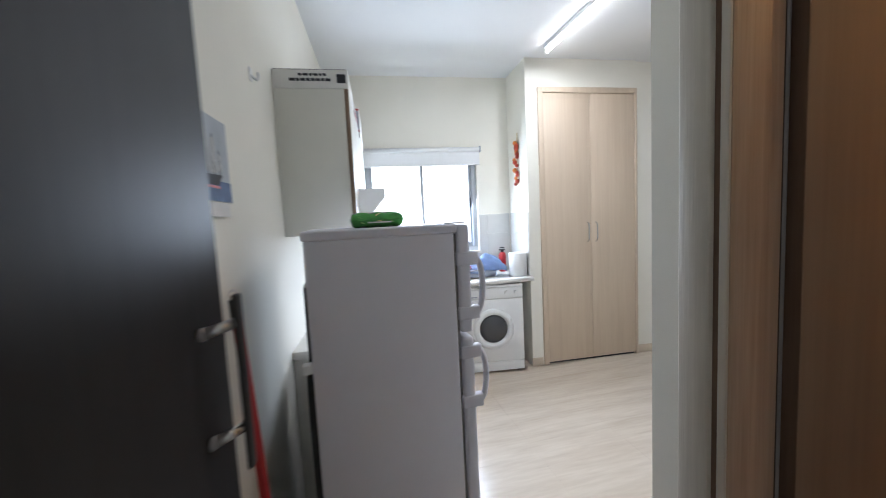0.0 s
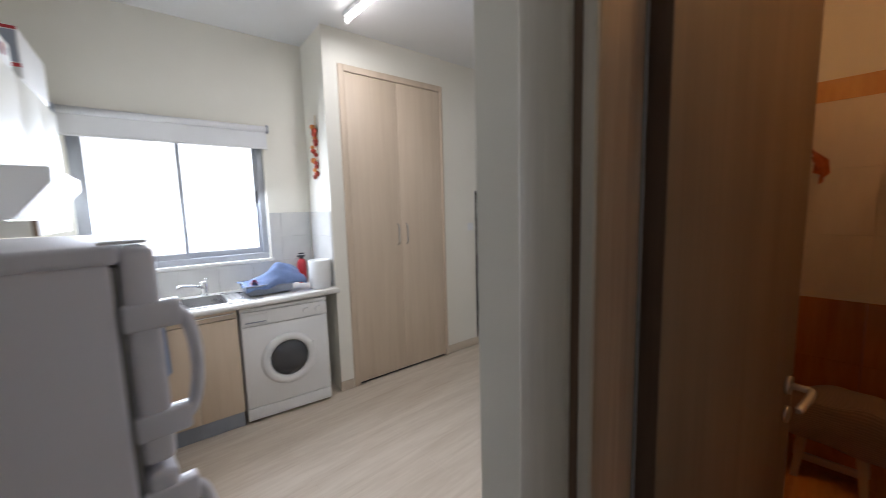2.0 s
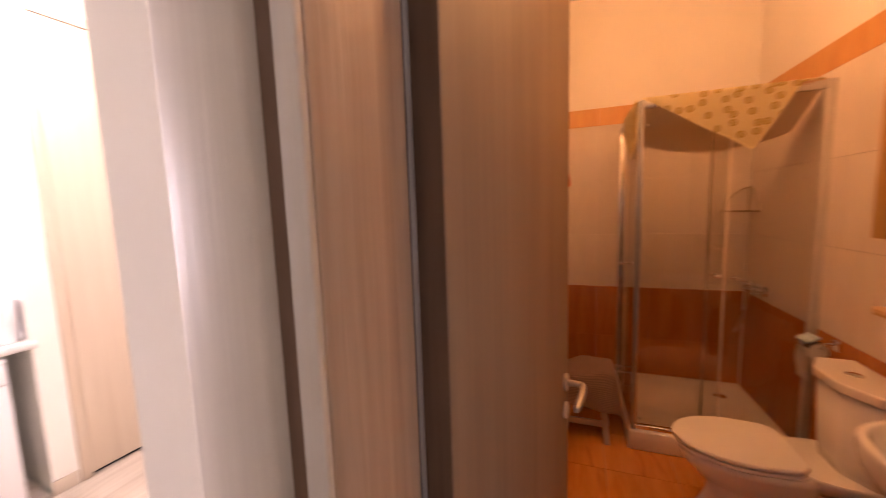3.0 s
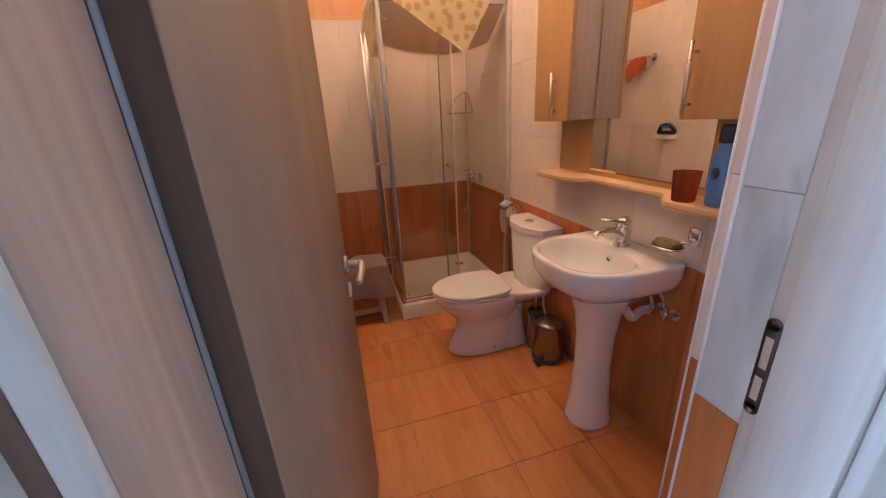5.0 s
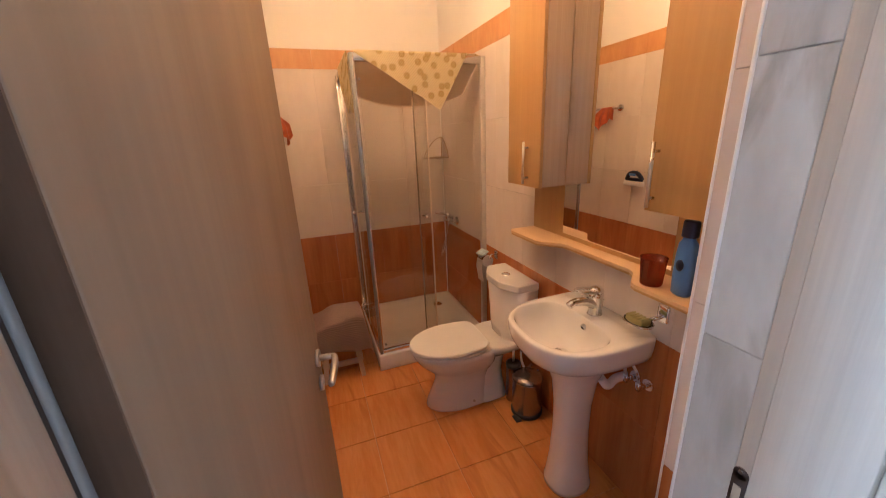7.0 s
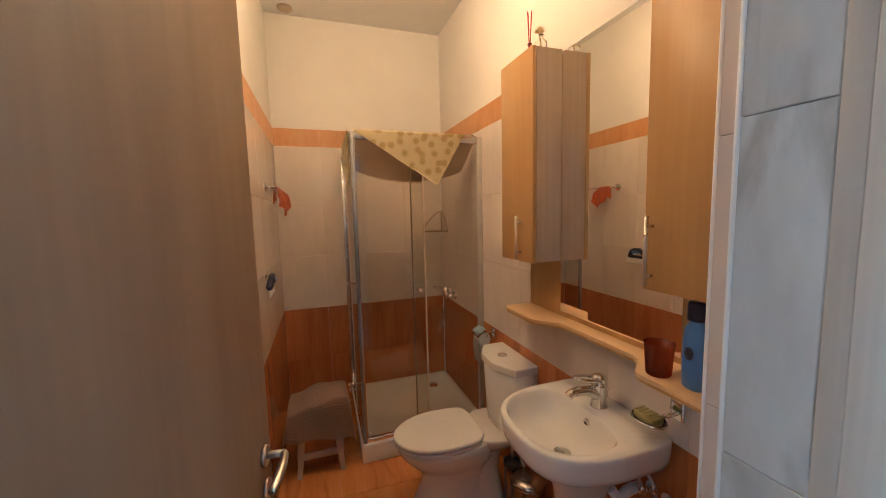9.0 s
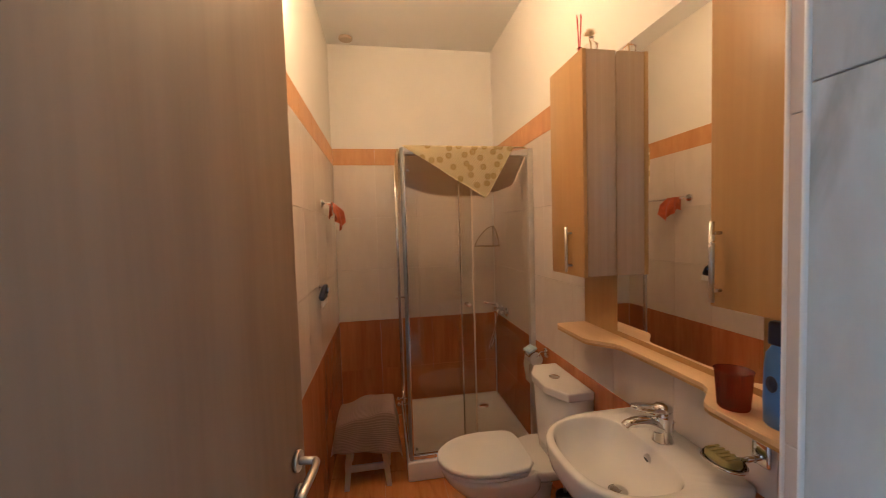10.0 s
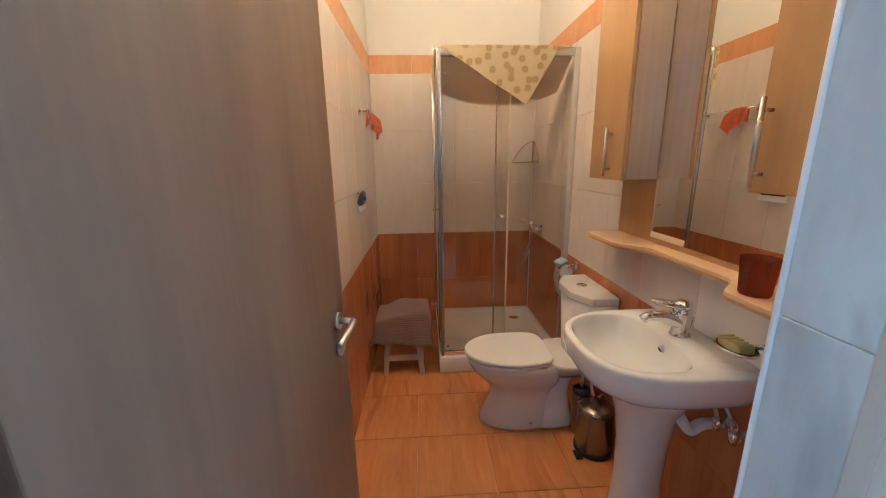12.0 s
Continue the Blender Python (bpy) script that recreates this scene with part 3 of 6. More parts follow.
def shower_cabin():
    s = thing("shower_cabin", "square glass shower cabin with chrome rails and white tray", "shower", ((SX + BE) / 2, (SY + BS) / 2, 0))
    x0, x1, y0, y1 = SX - 0.03, BE - 0.001, BS + 0.001, SY + 0.025
    bm = bx(x0, x1, y0, y1, 0, 0.125, 0.010)
    cut = [f for f in bm.faces if f.normal.z > 0.99 and f.calc_area() > 0.3]
    g = bmesh.ops.inset_region(bm, faces=cut, thickness=0.055)
    bmesh.ops.inset_region(bm, faces=cut, thickness=0.02, depth=-0.045)
    part("tray", bm, M_CERAMIC, s, "white shower tray with a raised rim")
    part("drain", lathe([(0.0, 0.0), (0.045, 0.0), (0.045, 0.004), (0.02, 0.007), (0.001, 0.007)], (x1 - 0.16, y0 + 0.17, 0.0805)), M_CHROME, s)
    zt, zb = 2.08, 0.125
    part("rail", bx(SX - 0.017, SX + 0.017, BS + 0.03, SY - 0.01, zt - 0.045, zt, 0.004), M_ALU, s, "satin aluminium top rail")
    part("rail", bx(SX + 0.01, BE - 0.03, SY - 0.017, SY + 0.017, zt - 0.045, zt, 0.004), M_ALU, s, "satin aluminium top rail")
    part("rail", bx(SX - 0.015, SX + 0.015, BS + 0.03, SY - 0.01, zb, zb + 0.032, 0.004), M_CHROME, s, "chrome bottom rail")
    part("rail", bx(SX + 0.01, BE - 0.03, SY - 0.015, SY + 0.015, zb, zb + 0.032, 0.004), M_CHROME, s, "chrome bottom rail")
    part("corner_post", join(bx(SX - 0.010, SX + 0.010, SY - 0.010, SY + 0.010, zb, zt, 0.004), bx(SX - 0.013, SX - 0.009, SY - 0.016, SY + 0.004, zb, zt, 0.001)), M_POST, s, "grey satin aluminium corner post")
    part("wall_profile", bx(SX - 0.017, SX + 0.017, BS + 0.001, BS + 0.036, zb, zt, 0.003), M_PROFILE, s, "grey-beige wall profile")
    part("wall_profile", bx(BE - 0.040, BE - 0.001, SY - 0.02, SY + 0.02, zb, zt, 0.003), M_ALU, s)
    z0, z1 = zb + 0.03, zt - 0.04
    panes = [("glass_pane", SX + 0.004, BS + 0.04, 0.190), ("sliding_pane", SX - 0.008, 0.110, SY - 0.012)]
    for nm, x, a, b in panes:
        p = part(nm, bx(x - 0.0025, x + 0.0025, a, b, z0, z1), M_GLASS, s, "clear glass pane")
        ends = (a, b) if nm == "sliding_pane" else (b,)
        for e in ends:
            part("edge_strip", bx(x - 0.006, x + 0.006, e - 0.004, e + 0.004, z0, z1), M_GROUTLIGHT if e != b else M_ALU, p, "thin pale edge strip")
        if nm == "sliding_pane":
            for sg in (-1, 1):
                part("knob", join(rod((x, 0.150, 1.10), (x + sg * 0.022, 0.150, 1.10), 0.007), lathe([(0.001, -0.012), (0.012, -0.011), (0.0165, -0.003), (0.0165, 0.004), (0.010, 0.010), (0.001, 0.012)], (x + sg * 0.026, 0.150, 1.10), 18)), M_CHROME, p, "chrome knob")
            for z in (z1 - 0.10, z0 + 0.05):
                part("roller", rod((x - 0.016, SY - 0.035, z), (x - 0.004, SY - 0.035, z), 0.008), M_POST, p)
    side = [("glass_pane", SY - 0.004, 3.20, BE - 0.04), ("sliding_pane", SY + 0.008, SX + 0.012, 3.25)]
    for nm, y, a, b in side:
        p = part(nm, bx(a, b, y - 0.0025, y + 0.0025, z0, z1), M_GLASS, s, "clear glass pane")
        part("edge_strip", bx((a if nm == "glass_pane" else b) - 0.004, (a if nm == "glass_pane" else b) + 0.004, y - 0.006, y + 0.006, z0, z1), M_GROUTLIGHT, p)
        if nm == "sliding_pane":
            for sg in (-1, 1):
                part("knob", join(rod((3.21, y, 1.10), (3.21, y + sg * 0.03, 1.10), 0.006), lathe([(0.001, -0.011), (0.012, -0.008), (0.012, 0.008), (0.001, 0.011)], (3.21, y + sg * 0.03, 1.10), 16)), M_CHROME, p, "chrome knob")
            # two shiny balls of unknown use, attached to the side pane for want of a mount
            for dx, dz in ((0.0, 0.0), (-0.025, -0.03)):
                part("roller", join(rod((3.18 + dx, y + 0.003, 0.37 + dz), (3.18 + dx, y + 0.045, 0.37 + dz), 0.006), lathe([(0.001, -0.014), (0.010, -0.010), (0.014, 0), (0.010, 0.010), (0.001, 0.014)], (3.18 + dx, y + 0.052, 0.37 + dz), 14)), M_CHROME, p, "small chrome ball of unknown use")

    # mixer on the wall inside, with hose, and the wire corner basket
    m = thing("shower_mixer", "chrome wall-mounted shower mixer with two elbows", "tap", (3.42, BS, 0.92))
    part("body", rod((3.345, -0.235, 0.905), (3.495, -0.235, 0.905), 0.024, seg=18), M_CHROME, m)
    for x in (3.355, 3.485):
        part("elbow", join(rod((x, BS + 0.001, 0.905), (x, BS + 0.012, 0.905), 0.036, seg=20), rod((x, BS, 0.905), (x, -0.235, 0.905), 0.016)), M_CHROME, m)
    part("lever", join(lathe([(0.024, 0), (0.029, 0.02), (0.024, 0.042), (0.012, 0.052), (0.001, 0.054)], (3.42, -0.235, 0.918)), rod((3.42, -0.235, 0.955), (3.42, -0.12, 0.985), 0.011, 0.009)), M_CHROME, m)
    part("hose", sweep(arc([(3.42, -0.235, 0.905), (3.42, -0.22, 0.80), (3.44, -0.17, 0.62), (3.50, -0.20, 0.58), (3.53, -0.25, 0.70), (3.53, -0.26, 0.84), (3.50, -0.262, 0.95)]), 0.0065), M_CHROME, m, "chrome shower hose")
    b = thing("corner_basket", "chrome wire corner basket hung in the shower corner", "shower basket", (3.6, BS, 1.43))
    R, ox, oy = 0.17, BE - 0.012, BS + 0.012
    part("rim_wire", sweep([(ox, oy, 1.43)] + [(ox - R * math.sin(t * math.pi / 20), oy + R * math.cos(t * math.pi / 20), 1.43) for t in range(0, 11)], 0.0048, 8, True), M_BRONZE, b)
    part("back_wire", rod((ox, oy, 1.43), (ox, oy, 1.60), 0.0048, seg=8), M_BRONZE, b)
    part("arched_wire", sweep(arc([(ox, oy + R, 1.43), (ox, oy + 0.13, 1.50), (ox, oy + 0.06, 1.575), (ox, oy, 1.60)]), 0.0045, 8), M_BRONZE, b)
    part("arched_wire", sweep(arc([(ox - R, oy, 1.43), (ox - 0.13, oy, 1.50), (ox - 0.06, oy, 1.575), (ox, oy, 1.60)]), 0.0045, 8), M_BRONZE, b)
    for k in range(1, 5):
        y = BS + 0.012 + 0.034 * k
        part("wire", rod((BE - 0.012, y, 1.43), (BE - 0.012 - math.sqrt(max(0.0, 0.17 ** 2 - (y - BS - 0.012) ** 2)), y, 1.43), 0.003, seg=8), M_BRONZE, b)


shower_cabin()


def draped_cloth():
    # a square cloth laid over the top rail, one corner hanging outside and one inside
    s = SX

    def outer(u, v):
        # triangle: wide along the rail, tip hanging down
        y = 0.535 - 0.705 * u
        tip = 0.325 * (u / 0.735 if u < 0.735 else (1 - u) / 0.265)
        d = tip * v
        wav = 0.006 * math.sin(u * 19) * v
        return (s - 0.024 - 0.012 * v * (1 - v) + wav, y, 2.088 - d)

    def inner(u, v):
        y = 0.515 - 0.80 * u
        hang = 0.215 + 0.100 * math.sin(math.pi * min(1, u)) ** 0.8
        return (s + 0.024 + 0.30 * v + 0.006 * math.sin(u * 11) * v, y, 2.088 - 0.9 * hang * v)

    def top(u, v):
        y0, y1 = 0.535 - 0.705 * u, 0.515 - 0.80 * u
        return (s - 0.024 + 0.048 * v, y0 + (y1 - y0) * v, 2.088 + 0.006 * math.sin(math.pi * v))

    def side(u, v):
        x = s - 0.022 + 0.55 * u
        hang = 0.02 + 0.30 * math.sin(math.pi * min(1.0, 0.25 + 0.75 * u)) ** 1.0
        return (x, SY + 0.023 + 0.004 * math.sin(9 * u) * v, 2.09 - hang * v)
    c = thing("draped_cloth", "yellow ribbed cloth with flower print hung over the shower rail", "cloth", (s, 0.2, 2.08))
    part("hanging_corner", sheet(outer, 40, 20, 0.003), M_YELLOW, c)
    part("inner_corner", sheet(inner, 40, 14, 0.003), M_REVERSE, c, "plain beige reverse of the cloth")
    part("fold", sheet(top, 40, 4, 0.003), M_YELLOW, c)
    part("side_corner", sheet(side, 24, 12, 0.003), M_YELLOW, c)


draped_cloth()


# ---- toilet ----
def egg(cx, yb, yf, w, n=36, sq=2.4):
    """A seat-like outline in plan: flat towards yb, round at yf."""
    out = []
    ym = yb + (yf - yb) * 0.42
    for i in range(n):
        a = 2 * math.pi * i / n
        ca, sa = math.cos(a), math.sin(a)
        if sa >= 0:
            out.append((cx + w / 2 * ca, ym + (yf - ym) * sa))
        else:
            k = (abs(ca) ** 6 + abs(sa) ** 6) ** (-1 / 6)
            out.append((cx + w / 2 * ca * k * (0.93 + 0.07 * (1 + sa)), ym + (ym - yb) * sa * k))
    return out


def loft(rings, cap=True):
    bm = bmesh.new()
    rs = [[bm.verts.new((x, y, z)) for x, y in o] for o, z in rings]
    for a, b in zip(rs, rs[1:]):
        for i in range(len(a)):
            bm.faces.new((a[i], a[(i + 1) % len(a)], b[(i + 1) % len(a)], b[i])).smooth = True
    if cap:
        bm.faces.new(rs[0][::-1])
        bm.faces.new(rs[-1])
    bmesh.ops.recalc_face_normals(bm, faces=bm.faces[:])
    return bm


def toilet():
    cx = 2.335
    t = thing("toilet", "white close-coupled ceramic toilet with closed lid", "toilet", (cx, 0.1, 0))
    front = ((0.0, 0.238, -0.02, 0.358), (0.010, 0.242, -0.02, 0.362), (0.045, 0.232, -0.02, 0.352), (0.11, 0.208, -0.02, 0.322), (0.17, 0.196, -0.02, 0.298), (0.215, 0.205, -0.03, 0.298),
             (0.25, 0.245, -0.05, 0.325), (0.285, 0.295, -0.06, 0.362), (0.325, 0.332, -0.06, 0.398), (0.36, 0.350, -0.05, 0.418), (0.395, 0.358, -0.03, 0.428))
    part("bowl", loft([(egg(cx, yb, yf, w), z) for z, w, yb, yf in front]), M_CERAMIC, t)
    rear = ((0.0, 0.236, -0.150, 0.14), (0.010, 0.240, -0.152, 0.14), (0.05, 0.222, -0.145, 0.14), (0.12, 0.190, -0.135, 0.13), (0.19, 0.165, -0.130, 0.12), (0.26, 0.150, -0.145, 0.10), (0.32, 0.170, -0.19, 0.08))
    part("trap_foot", loft([(egg(cx, yb, yf, w), z) for z, w, yb, yf in rear]), M_CERAMIC, t)
    part("deck", loft([(egg(cx, -0.27, 0.06, 0.19), 0.295), (egg(cx, -0.282, 0.065, 0.26), 0.33), (egg(cx, -0.285, 0.07, 0.325), 0.365), (egg(cx, -0.285, 0.07, 0.34), 0.385), (egg(cx, -0.283, 0.068, 0.332), 0.398)]), M_CERAMIC, t)
    part("seat", prism(egg(cx, -0.005, 0.436, 0.362), 0.397, 0.413, 0.005), M_WHITEPLASTIC, t)
    part("lid", prism(egg(cx, -0.012, 0.442, 0.368), 0.418, 0.440, 0.009, 3), M_WHITEPLASTIC, t, "closed white lid")
    for x in (cx - 0.075, cx + 0.075):
        part("lid_hinge", rod((x - 0.02, -0.018, 0.407), (x + 0.02, -0.018, 0.407), 0.009), M_WHITEPLASTIC, t)

    def tank(w, yf):
        o = []
        for i in range(17):
            a = -1 + 2 * i / 16
            o.append((cx - a * w / 2, yf - 0.062 * max(0.0, abs(a) - 0.42) / 0.58 - 0.004 * a * a))
        return [(cx + w / 2, -0.295)] + o + [(cx - w / 2, -0.295)]
    part("cistern", loft([(tank(0.33, -0.125), 0.398), (tank(0.345, -0.118), 0.46), (tank(0.375, -0.105), 0.74)]), M_CERAMIC, t)
    part("cistern_lid", prism(tank(0.395, -0.093), 0.742, 0.785, 0.008, 3), M_CERAMIC, t)
    part("flush_button", join(lathe([(0.027, 0), (0.027, 0.004), (0.022, 0.006), (0.001, 0.006)], (cx + 0.005, -0.19, 0.785))), M_CHROME, t, "chrome flush button")
    part("floor_bolt", rod((cx - 0.104, 0.09, 0.040), (cx - 0.119, 0.09, 0.040), 0.008), M_BEIGEPLASTIC, t)
    part("supply_hose", sweep(arc([(2.11, -0.29, 0.22), (2.13, -0.22, 0.23), (2.16, -0.20, 0.30), (2.19, -0.22, 0.39)]), 0.007), M_STEEL, t)
    part("supply_hose", sweep(arc([(2.12, -0.29, 0.10), (2.13, -0.21, 0.06), (2.14, -0.17, 0.12), (2.13, -0.20, 0.22), (2.12, -0.25, 0.27)]), 0.008), M_COPPER, t, "copper-coloured waste hose")


toilet()


# ---- washbasin ----
def washbasin():
    cx, yb, yf, W = 1.607, BS + 0.001, 0.162, 0.492
    b = thing("pedestal_washbasin", "white ceramic washbasin on a full pedestal", "washbasin", (cx, -0.1, 0))
    N, zr = 48, 0.855

    def rim(k, inset=0.0):
        """The D-shaped outline: flat along the wall, full and round in front; k draws the underside in."""
        o = []
        ym = yb + 0.15
        for i in range(N):
            a = 2 * math.pi * i / N
            ca, sa = math.cos(a), math.sin(a)
            p = 2.7 if sa >= 0 else 10
            q = (abs(ca) ** p + abs(sa) ** p) ** (-1 / p)
            y = ym + (yf - ym - inset) * sa * q if sa >= 0 else ym + 0.15 * sa * q
            o.append((cx + (W / 2 * k - inset) * ca * q, yb + (y - yb) * (0.40 + 0.60 * k)))
        return o

    def bowl(k):
        o = []
        for i in range(N):
            a = 2 * math.pi * i / N
            ca, sa = math.cos(a), math.sin(a)
            p = 2.5 if sa >= 0 else 3.4
            q = (abs(ca) ** p + abs(sa) ** p) ** (-1 / p)
            x, y = cx + 0.006 + 0.206 * ca * q, -0.035 + (0.172 if sa >= 0 else 0.122) * sa * q
            o.append((cx + 0.004 + (x - cx - 0.004) * k, -0.045 + (y + 0.045) * k))
        return o
    rings = [(rim(k), z) for k, z in ((0.36, 0.63), (0.44, 0.655), (0.60, 0.69), (0.78, 0.722), (0.91, 0.752), (0.97, 0.782), (0.992, 0.81), (1.0, 0.835), (1.0, zr - 0.008))]
    rings += [(rim(1.0, 0.002), zr - 0.003), (rim(1.0, 0.007), zr)]
    rings += [(bowl(k), zr - d) for k, d in ((1.0, 0.0005), (0.985, 0.003), (0.968, 0.010), (0.95, 0.022), (0.92, 0.045), (0.87, 0.072), (0.78, 0.098), (0.64, 0.118), (0.45, 0.131), (0.25, 0.138), (0.12, 0.140))]
    part("basin", loft(rings), M_CERAMIC, b)
    part("drain", lathe([(0.030, 0), (0.030, 0.004), (0.022, 0.006), (0.001, 0.004)], (cx + 0.004, -0.045, zr - 0.1405)), M_STEEL, b, "steel drain")
    part("overflow", join(rod((cx, -0.158, zr - 0.040), (cx, -0.143, zr - 0.046), 0.014, seg=18)), M_STEEL, b, "steel overflow ring")
    # solid black disc painted for the shade inside the opening
    part("overflow_hole_shade", rod((cx, -0.1435, zr - 0.0457), (cx, -0.1415, zr - 0.0466), 0.008), M_BLACK, b)
    prof = [(0.108, 0.0), (0.108, 0.02), (0.100, 0.05), (0.088, 0.16), (0.080, 0.32), (0.083, 0.46), (0.098, 0.58), (0.125, 0.655), (0.14, 0.70)]
    part("pedestal", lathe(prof, (cx - 0.008, -0.112, 0), 32, 0.90, 0.98, 2.3), M_CERAMIC, b)
    tap = thing("basin_tap", "chrome single-lever basin mixer tap", "tap", (cx + 0.015, -0.212, zr))
    x, y = cx + 0.015, -0.215
    part("body", join(lathe([(0.033, 0), (0.032, 0.006), (0.028, 0.020), (0.027, 0.055), (0.030, 0.080), (0.031, 0.094), (0.026, 0.104), (0.001, 0.107)], (x, y, zr - 0.002))), M_CHROME, tap)
    part("spout", sweep(arc([(x, y + 0.004, zr + 0.046), (x + 0.003, y + 0.055, zr + 0.068), (x + 0.005, y + 0.110, zr + 0.070), (x + 0.006, y + 0.134, zr + 0.058)]), [0.027 - 0.0009 * k for k in range(8)] + [0.020 - 0.0004 * k for k in range(8)] + [0.0155] * 9), M_CHROME, tap)
    loop = [(x + 0.025 * math.cos(t), y + 0.045 + 0.062 * math.sin(t), zr + 0.114 + 0.012 * math.sin(t)) for t in [k * 2 * math.pi / 24 for k in range(24)]]
    part("lever", join(sweep(loop, 0.0068, 8, True), lathe([(0.030, 0), (0.029, 0.012), (0.018, 0.022), (0.001, 0.025)], (x, y, zr + 0.103))), M_CHROME, tap, "chrome loop lever")
    part("pop_up_rod", join(rod((x, y - 0.035, zr), (x, y - 0.040, zr + 0.055), 0.003), lathe([(0.003, 0), (0.007, 0.006), (0.003, 0.012), (0.001, 0.013)], (x, y - 0.040, zr + 0.052))), M_CHROME, tap)
    v = thing("angle_valves", "chrome supply valves with white trap under the basin", "valve", (1.43, BS, 0.62))
    part("trap", sweep(arc([(1.50, BS, 0.60), (1.50, -0.24, 0.60), (1.50, -0.20, 0.58), (1.51, -0.17, 0.62)]), 0.018), M_WHITEPLASTIC, v, "white plastic trap")
    for k in (0, 1):
        xx = 1.45 - 0.06 * k
        part("valve", join(rod((xx, BS + 0.001, 0.63), (xx, -0.245, 0.63), 0.010), rod((xx, BS + 0.001, 0.63), (xx, BS + 0.008, 0.63), 0.024), lathe([(0.010, -0.02), (0.014, 0), (0.014, 0.014), (0.001, 0.016)], (xx, -0.245, 0.64))), M_CHROME, v)
        part("flexible_hose", sweep(arc([(xx, -0.245, 0.65), (xx + 0.02, -0.23, 0.72), (1.56, -0.24, 0.80)]), 0.006), M_STEEL, v)


washbasin()


# ---- mirror unit ----
def mirror_unit():
    u = thing("bathroom_mirror", "tall frameless wall mirror on a beech back board", "mirror", (1.65, BS, 1.15))
    part("back_board", bx(1.09, 2.21, BS + 0.001, -0.2915, 1.09, 2.26, 0.001), M_CABWOOD, u, "honey beech back board")
    part("mirror_glass", bx(1.362, 1.952, -0.2910, -0.286, 1.128, 2.265), M_MIRROR, u, "silvered mirror glass")
    s = thing("mirror_shelf", "pale beech wall shelf with stepped wavy front edge", "shelf", (1.65, BS, 1.085))
    pl = [(2.215, BS + 0.002), (2.215, -0.150), (2.185, -0.134), (1.965, -0.134), (1.94, -0.142), (1.86, -0.212), (1.83, -0.220), (1.475, -0.220), (1.445, -0.205), (1.385, -0.132), (1.36, -0.122), (1.10, -0.122), (1.07, -0.135), (1.07, BS + 0.002)]
    part("board", prism(pl, 1.0925, 1.106, 0.002), M_SHELF, s)
    part("edge_band", prism([(x, y - 0.0015 if y > -0.29 else y) for x, y in pl], 1.083, 1.0923, 0.001), M_CABWOOD, s, "darker honey beech lower edge")

    def cab(x0, x1, hx, label):
        c = thing("wall_cabinet", label, "cabinet", ((x0 + x1) / 2, -0.2, 1.36), "cabinets beside the mirror")
        part("body", bx(x0, x1, -0.2855, -0.158, 1.36, 2.275, 0.001), M_CABSIDE, c, "fine-lined wood carcass, paled as if by daylight")
        d = part("door", bx(x0 - 0.001, x1 + 0.001, -0.156, -0.138, 1.357, 2.277, 0.002), M_CABWOOD, c, "honey beech door")
        h = join(rod((hx, -0.112, 1.372), (hx, -0.112, 1.568), 0.006), rod((hx, -0.138, 1.400), (hx, -0.112, 1.400), 0.0045), rod((hx, -0.138, 1.540), (hx, -0.112, 1.540), 0.0045))
        part("handle", h, M_STEEL, d, "brushed steel bar handle")
    cab(1.953, 2.232, 2.050, "honey beech wall cabinet with steel handle, east of the mirror")
    cab(1.085, 1.372, 1.345, "honey beech wall cabinet with steel handle, near the doorway")


mirror_unit()


def diffuser(x, y, z, reeds):
    d = thing("reed_diffuser" if reeds else "dried_flower_bottle", "small clear bottle with red reeds" if reeds else "small clear bottle holding a dried straw flower", "diffuser" if reeds else "ornament", (x, y, z))
    part("bottle", lathe([(0.018, 0), (0.026, 0.006), (0.026, 0.03), (0.009, 0.045), (0.009, 0.06), (0.011, 0.062)], (x, y, z), 20), M_CLEAR, d)
    if reeds:
        for k in range(4):
            a = k * 1.6
            part("reed", rod((x, y, z + 0.008), (x + 0.012 * math.cos(a), y + 0.012 * math.sin(a), z + 0.20), 0.0018, seg=6), M_RED, d)
    else:
        part("stem", rod((x, y, z + 0.01), (x + 0.01, y, z + 0.075), 0.002, seg=6), M_SAND, d)
        rng = random.Random(4)
        hb = bmesh.new()
        for k in range(60):
            a, e = rng.uniform(0, 6.28), rng.uniform(0, 1.5)
            dv = Vector((math.cos(a) * math.cos(e), math.sin(a) * math.cos(e), math.sin(e)))
            g = bmesh.ops.create_cone(hb, segments=4, radius1=0.004, radius2=0.0005, depth=0.026, cap_ends=True)
            bmesh.ops.transform(hb, matrix=Matrix.Translation(Vector((x + 0.01, y, z + 0.075)) + dv * 0.014) @ dv.to_track_quat("Z", "Y").to_matrix().to_4x4(), verts=g["verts"])
        part("flower_head", hb, M_SAND, d)


diffuser(2.075, -0.20, 2.2755, True)
diffuser(1.985, -0.20, 2.2755, False)


def tumbler():
    c = thing("tumbler", "translucent amber plastic tumbler on the shelf", "cup", (1.343, -0.175, 1.1065))
    part("cup_wall", lathe([(0.032, 0.0), (0.034, 0.004), (0.040, 0.092), (0.042, 0.094), (0.039, 0.094), (0.031, 0.008), (0.001, 0.006)], (1.343, -0.175, 1.1065), 28), M_AMBER, c)


